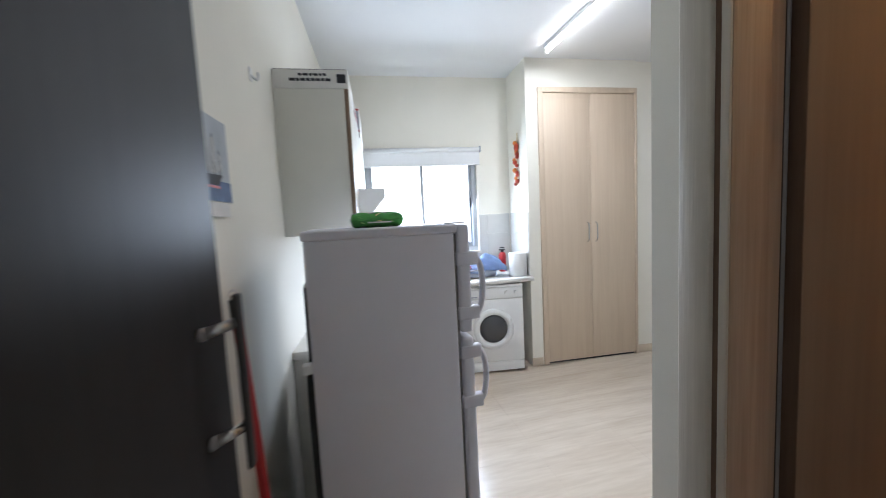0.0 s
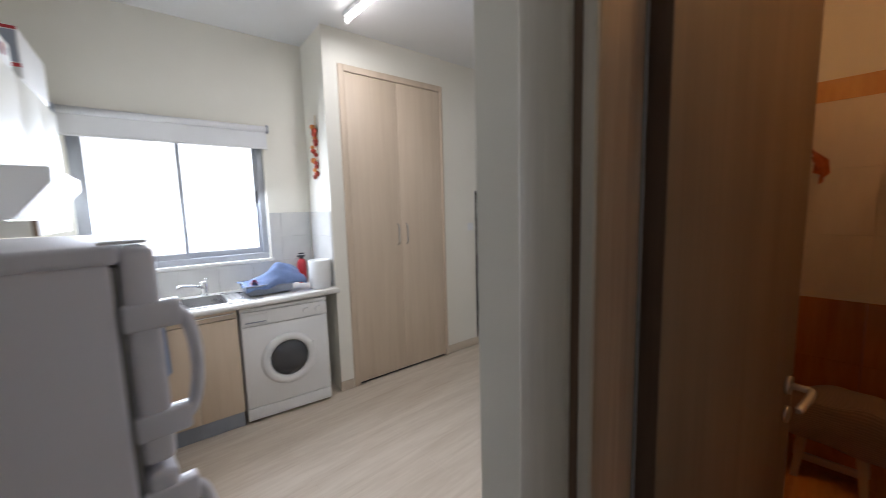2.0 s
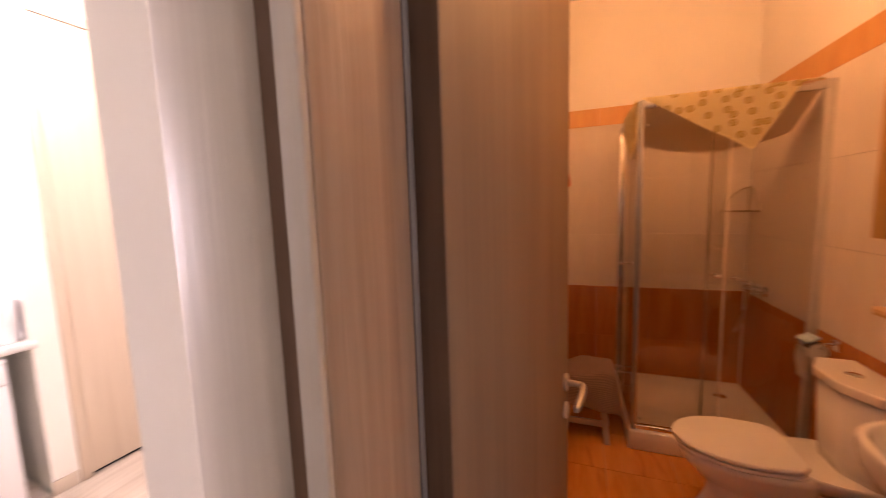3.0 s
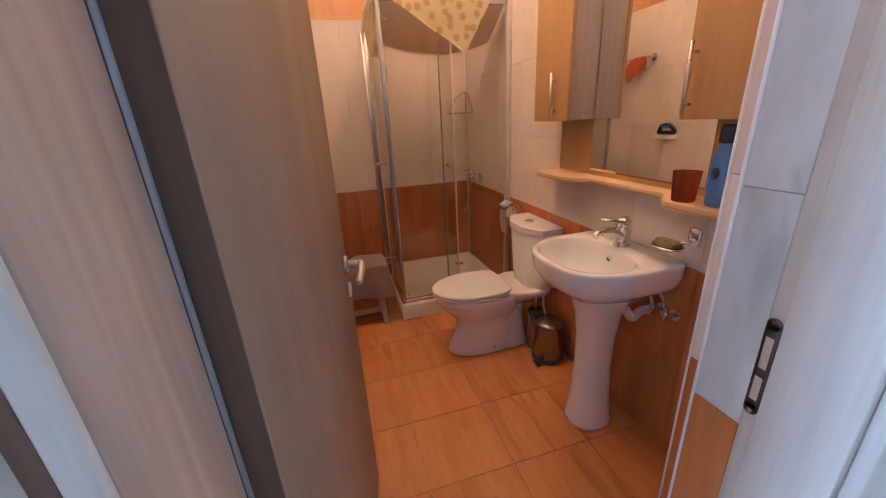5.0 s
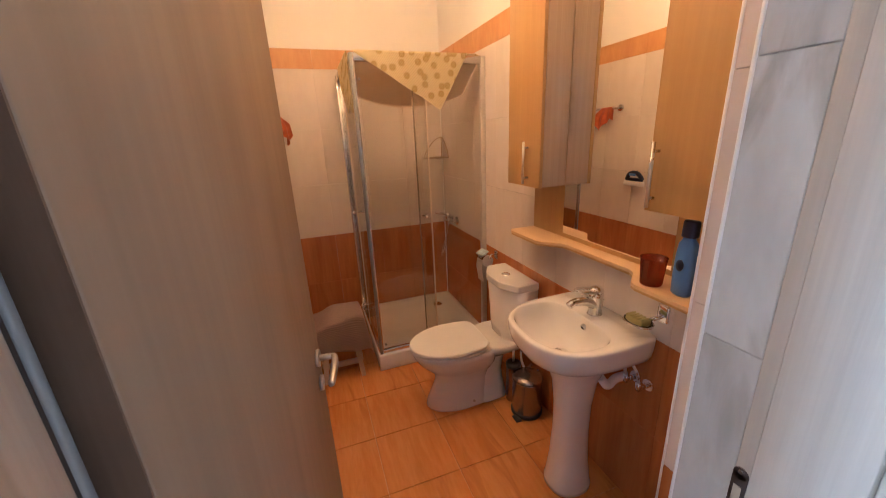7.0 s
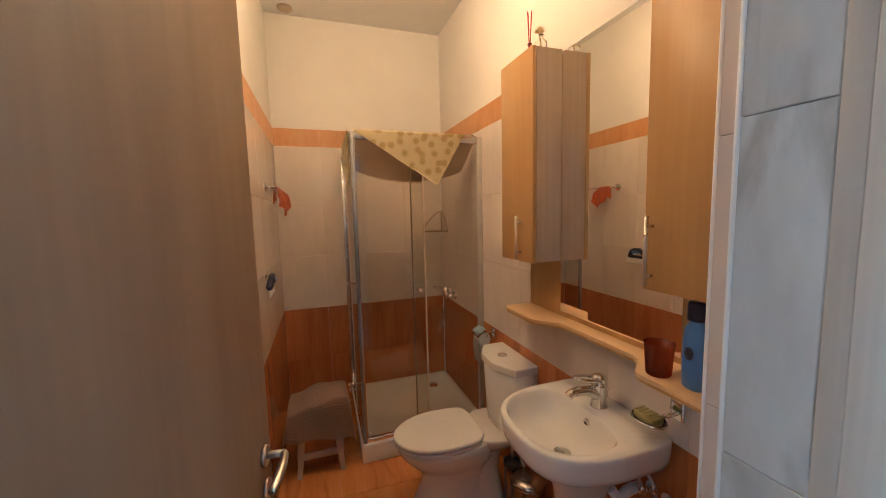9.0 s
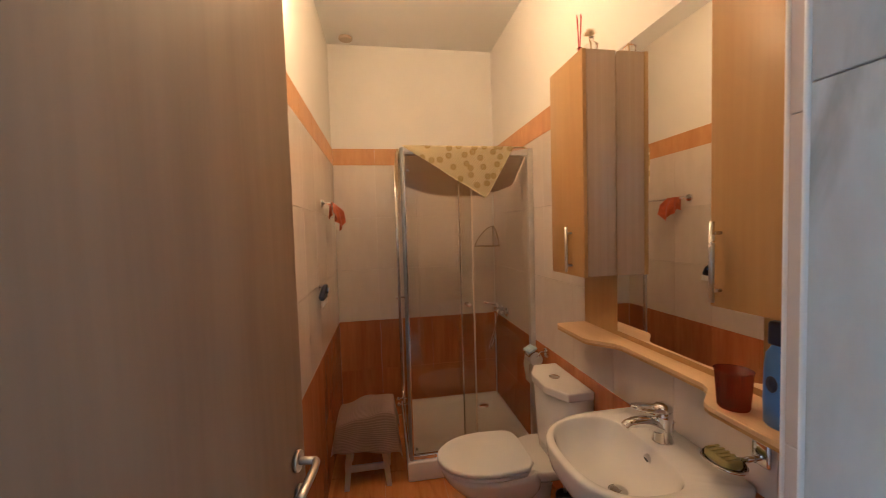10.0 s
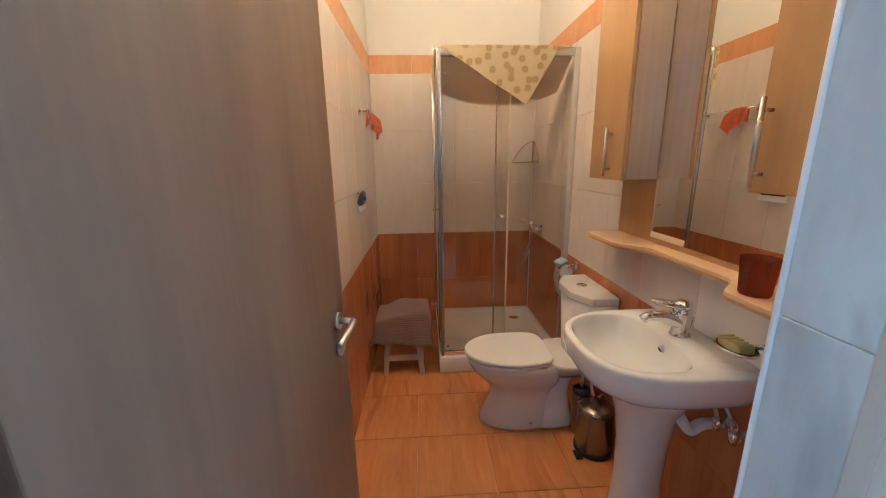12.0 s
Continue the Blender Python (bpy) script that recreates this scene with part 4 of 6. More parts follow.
def bottle():
    x, y, z = 1.243, -0.185, 1.1065
    b = thing("shampoo_bottle", "tall blue plastic bottle with navy cap on the shelf", "bottle", (x, y, z))
    part("body", lathe([(0.028, 0), (0.034, 0.006), (0.036, 0.06), (0.034, 0.13), (0.030, 0.165), (0.020, 0.180), (0.019, 0.186)], (x, y, z), 28, 0.86, 0.66, 2.6), M_BLUE, b)
    part("cap", lathe([(0.026, 0), (0.027, 0.004), (0.026, 0.045), (0.022, 0.050), (0.001, 0.050)], (x, y, z + 0.186), 24, 0.84, 0.68, 2.6), M_NAVY, b)
    part("emblem", lathe([(0.012, 0), (0.012, 0.002), (0.001, 0.002)], (0, 0, 0), 20, 1, 1.5), M_NAVY, b, "dark round emblem", at=pose(x + 0.0, y + 0.0235, z + 0.10, -90, 0, 0))


tumbler()
bottle()


def soap_dish():
    x, z = 1.395, 0.93
    s = thing("soap_dish", "chrome wall holder with clear dish", "soap dish", (x, BS, z))
    part("plate", bx(x - 0.048, x - 0.002, BS + 0.001, BS + 0.012, z - 0.01, z + 0.06, 0.008), M_CHROME, s)
    part("arm", rod((x - 0.025, BS + 0.01, z + 0.015), (x - 0.005, -0.255, z - 0.002), 0.008), M_CHROME, s)
    part("ring", sweep([(x + 0.01 + 0.055 * math.cos(t), -0.215 + 0.042 * math.sin(t), z - 0.006) for t in [k * math.pi / 12 for k in range(24)]], 0.004, 8, True), M_CHROME, s)
    part("dish", lathe([(0.035, -0.018), (0.04, -0.017), (0.054, 0.0), (0.051, 0.0), (0.038, -0.013), (0.001, -0.013)], (x + 0.01, -0.215, z), 28, 1.0, 0.75), M_CLEAR, s)
    p = thing("soap_bar", "olive green ribbed soap bar in the dish", "soap", (x + 0.01, -0.215, z - 0.012))
    part("bar", bx(x - 0.028, x + 0.050, -0.238, -0.190, z - 0.012, z + 0.014, 0.008, 3), M_SOAP, p)
    for k in range(5):
        part("rib", bx(x - 0.020 + 0.015 * k, x - 0.013 + 0.015 * k, -0.236, -0.192, z + 0.0135, z + 0.0165, 0.001), M_SOAP, p)


soap_dish()


def bin_and_brush():
    x, y = 2.065, -0.185
    b = thing("pedal_bin", "small brushed steel pedal bin with dark base", "bin", (x, y, 0))
    part("base", lathe([(0.088, 0), (0.092, 0.004), (0.092, 0.022), (0.088, 0.026)], (x, y, 0)), M_BLACK, b)
    part("bucket", lathe([(0.085, 0.024), (0.086, 0.03), (0.086, 0.225), (0.089, 0.228), (0.089, 0.236)], (x, y, 0), 32), M_BINSTEEL, b)
    part("lid", lathe([(0.088, 0.237), (0.087, 0.244), (0.070, 0.256), (0.035, 0.264), (0.001, 0.266)], (x, y, 0), 32), M_BINSTEEL, b, "domed steel lid")
    part("pedal", bx(x - 0.075, x - 0.02, y + 0.078, y + 0.112, 0.006, 0.016, 0.003), M_BLACK, b)
    x, y = 2.19, -0.165
    t = thing("toilet_brush", "steel toilet brush holder with dark rim", "toilet brush", (x, y, 0))
    part("holder", lathe([(0.042, 0), (0.044, 0.004), (0.044, 0.24), (0.041, 0.244)], (x, y, 0), 24), M_BINSTEEL, t)
    part("rim", lathe([(0.046, 0.240), (0.046, 0.262), (0.030, 0.272), (0.001, 0.273)], (x, y, 0), 24), M_BLACK, t)
    part("grip", rod((x, y, 0.27), (x, y, 0.36), 0.008), M_STEEL, t)


bin_and_brush()


def paper_holder():
    x, z = 2.655, 0.785
    p = thing("toilet_paper_holder", "chrome toilet paper holder with flap", "paper holder", (x, BS, z))
    part("plate", bx(x - 0.022, x + 0.022, BS + 0.001, BS + 0.012, z - 0.01, z + 0.045, 0.008), M_CHROME, p)
    part("arm", sweep(arc([(x, BS + 0.01, z + 0.02), (x, -0.255, z + 0.022), (x + 0.004, -0.240, z - 0.005), (x + 0.11, -0.238, z - 0.020)]), 0.005), M_CHROME, p)

    def flap(u, v):
        a = -0.5 + 1.7 * v
        return (x + 0.012 + 0.10 * u, -0.238 + 0.050 * math.sin(a), z - 0.028 + 0.050 * math.cos(a))
    part("flap", sheet(flap, 4, 14, 0.0012), M_CHROME, p, "curved chrome flap")
    r = thing("paper_roll", "half-used white paper roll on the holder", "paper roll", (x + 0.06, -0.238, z - 0.028))
    part("roll", rod((x + 0.014, -0.238, z - 0.028), (x + 0.108, -0.238, z - 0.028), 0.040, seg=28), M_CARD, r)
    part("hanging_sheet", sheet(lambda u, v: (x + 0.016 + 0.09 * u, -0.196 + 0.006 * math.sin(5 * v), z - 0.03 - 0.15 * v), 4, 10, 0.001), M_CARD, r)
    k = thing("wipes_packet", "small pale blue packet lying on the holder flap", "packet", (x + 0.06, -0.23, z + 0.024))
    part("wrap", bx(-0.042, 0.042, -0.030, 0.030, 0, 0.014, 0.006, 3), M_PALEBLUE, k, at=pose(x + 0.06, -0.218, z + 0.0235, -26, 0, 8))


paper_holder()


# ---- stool with towel ----
def stool():
    cx, cy, h = 2.965, 0.812, 0.37
    s = thing("step_stool", "beige plastic step stool under a folded towel", "stool", (cx, cy, 0))
    part("top", bx(cx - 0.15, cx + 0.15, cy - 0.155, cy + 0.155, h - 0.03, h, 0.008), M_BEIGEPLASTIC, s)
    for sx in (-1, 1):
        for sy in (-1, 1):
            x0, y0, x1, y1 = cx + sx * 0.125, cy + sy * 0.095, cx + sx * 0.150, cy + sy * 0.128
            bm = bx(-0.018, 0.018, -0.020, 0.020, 0, 1, 0.0)
            for v in bm.verts:
                t = v.co.z
                v.co = Vector((x1 + (x0 - x1) * t + v.co.x * (0.8 + 0.2 * t), y1 + (y0 - y1) * t + v.co.y * (0.75 + 0.35 * t), t * (h - 0.03)))
            part("leg", bm, M_BEIGEPLASTIC, s)
    for sx in (-1, 1):
        part("stretcher", bx(cx + sx * 0.135 - 0.008, cx + sx * 0.135 + 0.008, cy - 0.108, cy + 0.108, 0.098, 0.140, 0.004), M_BEIGEPLASTIC, s)
        part("apron", bx(cx + sx * 0.136 - 0.008, cx + sx * 0.136 + 0.008, cy - 0.10, cy + 0.10, h - 0.08, h - 0.03, 0.004), M_BEIGEPLASTIC, s)
    for sy in (-1, 1):
        part("stretcher", bx(cx - 0.12, cx + 0.12, cy + sy * 0.133 - 0.008, cy + sy * 0.133 + 0.008, 0.10, 0.145, 0.004), M_BEIGEPLASTIC, s)
    t = thing("folded_towel", "taupe ribbed towel draped over the stool", "towel", (cx, cy, h))

    def cover(u, v):
        # u runs from the front hem over the top to the back, v across
        a, b = 2 * u - 1, 2 * v - 1
        ex, ey = 0.160, 0.178
        lx, ly = a * (0.325 - 0.03 * b), b * 0.270
        x, y = max(-ex, min(ex, lx)), max(-ey, min(ey, ly))
        ox, oy = max(0, abs(lx) - ex), max(0, abs(ly) - ey)
        over = max(ox, oy) + 0.35 * min(ox, oy)
        top = 0.105 * math.exp(-((a + 0.1) ** 2) * 2.4 - ((b + 0.25) ** 2) * 1.5) + 0.010 * math.sin(4 * a + 3 * b) + 0.006 * math.sin(9 * b + 2 * a)
        z = h + 0.020 + max(0, top) * math.exp(-over * 14) - over * 0.95
        wave = 0.010 * math.sin(8 * b + 1.0) * min(1, ox * 10)
        return (cx + x + math.copysign(0.12 * ox, lx) + wave, cy + y + math.copysign(0.22 * oy + 0.10 * ox * (oy > 0), ly), z)
    part("cloth", sheet(cover, 48, 40, 0.012, lambda u, v: (0.49 * v, 0.67 * u)), M_TAUPE, t)


stool()


# ---- on the tiled long wall ----
def towel_rail():
    z, x0, x1 = 1.765, 2.99, 3.45
    r = thing("towel_rail", "thin chrome towel rail on round mounts", "towel rail", (x0, BN, z))
    for x in (x0, x1):
        part("mount", join(rod((x, BN - 0.001, z), (x, BN - 0.014, z), 0.026, seg=20), rod((x, BN - 0.01, z), (x, BN - 0.062, z), 0.009)), M_CHROME, r)
    part("bar", rod((x0 - 0.015, BN - 0.060, z), (x1 + 0.015, BN - 0.060, z), 0.006), M_CHROME, r)
    c = thing("face_cloth", "crumpled orange cloth hung on the towel rail", "cloth", (3.16, BN - 0.06, z))

    def front(u, v):
        x = 3.02 + 0.115 * u + 0.03 * v * (u - 0.3)
        d = (0.060 + 0.105 * math.sin(math.pi * min(1, 0.72 * u)) + 0.018 * math.sin(11 * u)) * v
        return (x, BN - 0.070 - 0.050 * min(1, 2.5 * v) * u - 0.016 * v * math.sin(u * 14) , z + 0.008 - d)

    def back(u, v):
        return (3.02 + 0.105 * u, BN - 0.050 + 0.012 * math.sin(u * 9) * v, z + 0.008 - (0.05 + 0.06 * (1 - u)) * v)

    def over(u, v):
        return (3.02 + 0.115 * u, BN - 0.072 + 0.024 * v, z + 0.008 + 0.004 * math.sin(math.pi * v))
    part("front_flap", sheet(front, 24, 16, 0.003), M_ORANGE, c)
    part("back_flap", sheet(back, 20, 8, 0.003), M_ORANGE, c)
    part("fold", sheet(over, 20, 4, 0.003), M_ORANGE, c)


def squeegee():
    x, z = 2.755, 1.21
    s = thing("window_squeegee", "white-bladed squeegee with navy grip on the tiled wall", "squeegee", (x, BN, z))
    part("hook", join(rod((x, BN - 0.001, z + 0.055), (x, BN - 0.012, z + 0.055), 0.014), rod((x, BN - 0.01, z + 0.055), (x, BN - 0.03, z + 0.06), 0.005)), M_CHROME, s)
    part("grip", join(sweep(arc([(x - 0.075, BN - 0.030, z + 0.0), (x - 0.045, BN - 0.040, z + 0.042), (x, BN - 0.042, z + 0.055), (x + 0.045, BN - 0.040, z + 0.042), (x + 0.075, BN - 0.030, z + 0.0)]), 0.016), bx(x - 0.08, x + 0.08, BN - 0.045, BN - 0.022, z - 0.012, z + 0.012, 0.006)), M_NAVY, s)
    part("mark", bx(x - 0.03, x + 0.03, BN - 0.060, BN - 0.056, z + 0.030, z + 0.048, 0.001), M_BLUE, s)
    part("blade", bx(x - 0.10, x + 0.10, BN - 0.038, BN - 0.030, z - 0.050, z - 0.012, 0.002), M_WHITEPLASTIC, s, "white blade")


towel_rail()
squeegee()


def ceiling_bits():
    v = thing("ceiling_cover", "small round white ceiling cover plate", "cover plate", (3.58, 0.90, BC - 0.02))
    part("disc", lathe([(0.040, 0), (0.052, 0.006), (0.052, 0.0195)], (3.58, 0.90, BC - 0.02), 28), M_BEIGEPLASTIC, v)
    g = thing("ceiling_lamp", "white two-spot ceiling lamp bar giving warm light", "lamp", (LAMP_X, 0.62, BC))
    part("bar", bx(LAMP_X - 0.02, LAMP_X + 0.02, 0.26, 0.98, BC - 0.035, BC - 0.0005, 0.006), M_WHITEPLASTIC, g)
    for y, z, power in SPOTS:
        k = part("socket", join(rod((LAMP_X, y, z + 0.09), (LAMP_X, y, BC - 0.034), 0.008), lathe([(0.022, 0.0), (0.026, 0.006), (0.026, 0.09), (0.012, 0.10)], (LAMP_X, y, z + 0.012), 24)), M_WHITEPLASTIC, g)
        part("bulb", lathe([(0.001, 0), (0.018, 0.003), (0.022, 0.012)], (LAMP_X, y, z), 20), M_BULB, k, "lit warm spot bulb")


ceiling_bits()


# ---- tiling ----
def tile_mesh(w, h, t, gap, b=0.0012):
    """One tile lying in x (width), z (height), its face towards -y."""
    bm = bmesh.new()
    g = gap / 2
    x0, x1, z0, z1 = g, w - g, g, h - g
    v = [bm.verts.new(p) for p in ((x0, 0, z0), (x1, 0, z0), (x1, 0, z1), (x0, 0, z1), (x0, -t + b, z0), (x1, -t + b, z0), (x1, -t + b, z1), (x0, -t + b, z1), (x0 + b, -t, z0 + b), (x1 - b, -t, z0 + b), (x1 - b, -t, z1 - b), (x0 + b, -t, z1 - b))]
    for a in (0, 4):
        for i in range(4):
            j = (i + 1) % 4
            bm.faces.new((v[a + i], v[a + j], v[a + 4 + j], v[a + 4 + i]))
    bm.faces.new((v[8], v[9], v[10], v[11]))
    bmesh.ops.recalc_face_normals(bm, faces=bm.faces[:])
    return bm


TILES = {}


def lay(parent, m, width, z0, z1, row, tw, material, gap=0.0009, start=0.0, name="tile", t=0.008):
    """Rows of tiles over a wall strip; m carries the strip's axes (x along the wall, face to -y)."""
    z = z0
    rows = max(1, round((z1 - z0) / row))
    rh = (z1 - z0) / rows
    for r in range(rows):
        x = -start
        while x < width - 0.001:
            a, b = max(0, x), min(width, x + tw)
            if b - a > 0.012:
                key = (round(b - a, 4), round(rh, 4), material.name)
                if key not in TILES:
                    bm = tile_mesh(b - a, rh, t, gap)
                    me = bpy.data.meshes.new(name)
                    bm.to_mesh(me)
                    bm.free()
                    me.materials.append(material)
                    TILES[key] = me
                ob = new(name, TILES[key])
                ob.parent = parent
                ob.matrix_basis = world_of(parent).inverted() @ m @ Matrix.Translation((a, 0, z0 + r * rh))
            x += tw


def tile_walls():
    runs = (("wall_bath_north", pose(WX1, BN + T, 0, 0, 0, 0), BE - WX1, 0.10), ("wall_bath_east", pose(BE + T, BN, 0, 0, 0, -90), BN - BS, 0.0),
            ("wall_bath_south", pose(BE, BS - T, 0, 0, 0, 180), BE - WX1, 0.0), ("wall_bath_door_south", pose(WX1 - T, BS, 0, 0, 0, 90), 0.247 - BS, 0.0))
    for wall, m, width, start in runs:
        p = bpy.data.objects[wall]
        lay(p, m, width, 0.0, LOW, 0.418, 0.335, M_LOWTILE, start=start)
        lay(p, m, width, LOW, BAND0, 0.433, 0.335, M_LIGHTTILE, start=start)
        lay(p, m, width, BAND0, BAND1, 0.135, 0.335, M_BANDTILE, start=start)
    p = bpy.data.objects["wall_bath_pier"]
    for m, width in ((pose(PX, PY - T, 0, 0, 0, 180), PX - WX1 - 0.001), (pose(PX - T, BS + 0.001, 0, 0, 0, 90), PY - BS - 0.001)):
        lay(p, m, width, 0.0, LOW, 0.418, 0.335, M_LOWTILE)
        lay(p, m, width, LOW, BAND0, 0.433, 0.335, M_LIGHTTILE)
        lay(p, m, width, BAND0, BAND1, 0.135, 0.335, M_BANDTILE)
    part("corner_trim", rod((PX - 0.002, PY - 0.002, 0), (PX - 0.002, PY - 0.002, BAND1), 0.004, seg=10), M_WHITEPLASTIC, p, "white plastic corner trim")
    p = bpy.data.objects["wall_bath_door_south"]
    m = pose(WX1, 0.247 - T, 0, 0, 0, 180)
    lay(p, m, WX1 - 0.798, 0.0, LOW, 0.418, 0.335, M_LOWTILE)
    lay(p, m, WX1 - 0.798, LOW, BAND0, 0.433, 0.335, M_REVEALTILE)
    part("corner_trim", rod((WX1 - 0.002, 0.245, 0), (WX1 - 0.002, 0.245, BAND1), 0.0042, seg=10), M_WHITEPLASTIC, p, "white plastic corner trim")


def tile_floor():
    G = 0.365
    me = bpy.data.meshes.new("floor_tile")
    bm = tile_mesh(G, G, 0.006, 0.003)
    bm.to_mesh(me)
    bm.free()
    me.materials.append(M_FLOORTILE)
    for i in range(-2, 6):
        for j in range(-3, 1):
            x0, y0 = 1.475 + i * G, 0.709 + j * G
            ob = new("floor_tile", me)
            ob.parent = bath_floor
            ob.matrix_basis = Matrix.Translation((x0, y0, -0.006)) @ pose(0, 0, 0, -90, 0, 0)


# ---- hall ----
def entrance_door():
    global ROOM
    hinge, edge = Vector((-0.500, 0.185)), Vector((-0.394, 1.098))
    d = edge - hinge
    door = tagged(new("door_entrance"), "dark wenge entrance door standing open with long pull bar", "door")
    ROOM = pose(hinge.x, hinge.y, 0, 0, 0, math.degrees(math.atan2(d.y, d.x)))
    door.matrix_basis = ROOM.copy()
    W = d.length
    part("leaf", bx(0, W, 0, 0.048, 0.01, 2.06, 0.003), M_DARKDOOR, door)
    part("seal", bx(W, W + 0.003, 0.006, 0.014, 0.01, 2.06), M_BLACK, door)
    b = part("pull_bar", bx(W - 0.054, W - 0.034, -0.048, -0.038, 1.09, 1.385, 0.004), M_BLACK, door, "long flat dark pull bar")
    for z in (1.163, 1.338):
        part("arm", join(rod((W - 0.044, -0.040, z), (W - 0.075, -0.004, z - 0.008), 0.009), rod((W - 0.075, 0, z - 0.008), (W - 0.075, -0.006, z - 0.008), 0.011)), M_STEEL, b, "steel arm")
    part("keyhole", rod((W - 0.075, 0, 0.92), (W - 0.075, -0.008, 0.92), 0.016), M_STEEL, door)
    ROOM = Matrix.Identity(4)


entrance_door()


def mop(top, foot, label, color, hook):
    m = thing("mop_handle", label, "mop", foot)
    t, f = Vector(top), Vector(foot)
    u = (t - f).normalized()
    part("pole", rod(f + u * 0.03, t - u * 0.06, 0.0125), color, m)
    part("grip_end", rod(t - u * 0.06, t, 0.0135), M_BLACK, m, "black grip end")
    if hook:
        side = u.orthogonal().normalized()
        part("hanging_eye", sweep([t + u * (0.012 + 0.012 * math.sin(a)) + side * 0.010 * math.cos(a) for a in [k * math.pi / 8 for k in range(16)]], 0.003, 6, True), M_WHITEPLASTIC, m)
    part("head", bx(f.x - 0.03, f.x + 0.03, f.y - 0.11, f.y + 0.11, 0.0, 0.05, 0.008), M_GREY, m)


mop((-0.475, 1.42, 1.31), (-0.385, 1.36, 0.0), "red mop handle leaning on the hall wall", M_RED, True)


def poster():
    global ROOM
    ROOM = K
    PLANE = K @ Matrix(((0, 0, 1, 0), (1, 0, 0, 0), (0, 1, 0, 0), (0, 0, 0, 1)))
    p = thing("wall_calendar", "calendar with a sailing ship picture hung on the wall", "calendar", (0.0, 1.52, 1.55))
    y0, z0 = 1.362, 1.567
    part("sheet", bx(0.001, 0.004, y0, y0 + 0.27, z0, z0 + 0.232), M_PAPERGREY, p)
    part("sea", bx(0.0045, 0.0055, y0, y0 + 0.27, z0 + 0.002, z0 + 0.058), M_PAPERBLUE, p)
    part("hull", prism([(y0 + 0.06, z0 + 0.068), (y0 + 0.075, z0 + 0.044), (y0 + 0.185, z0 + 0.044), (y0 + 0.215, z0 + 0.076)], 0.0057, 0.0067), M_INK, p, at=PLANE)
    part("waterline", bx(0.0057, 0.0067, y0 + 0.08, y0 + 0.19, z0 + 0.036, z0 + 0.043), M_RED, p)
    for y, w, za, zb in ((0.075, 0.034, 0.080, 0.15), (0.118, 0.040, 0.076, 0.195), (0.165, 0.036, 0.076, 0.175), (0.202, 0.022, 0.084, 0.135)):
        part("sail", prism([(y0 + y - w / 2, z0 + za), (y0 + y + w / 2, z0 + za + 0.004), (y0 + y + w * 0.38, z0 + zb), (y0 + y - w * 0.30, z0 + zb - 0.004)], 0.0057, 0.0067), M_SAILGREY, p, at=PLANE)
        part("mast", bx(0.0057, 0.0069, y0 + y - 0.0012, y0 + y + 0.0012, z0 + 0.064, z0 + zb + 0.008), M_INK, p)
    part("date_pad", bx(0.001, 0.010, y0 + 0.015, y0 + 0.235, z0 - 0.042, z0 - 0.004), M_CARD, p, "white paper date pad")
    h = thing("wall_hook", "small white plastic wall hook", "hook", (0.0, 1.93, 2.04))
    part("plate", bx(0.0005, 0.006, 1.915, 1.945, 2.035, 2.085, 0.003), M_WHITEPLASTIC, h)
    part("prong", sweep(arc([(0.005, 1.93, 2.055), (0.022, 1.93, 2.04), (0.030, 1.93, 2.05), (0.030, 1.93, 2.065)]), 0.005), M_WHITEPLASTIC, h)
    ROOM = Matrix.Identity(4)


poster()


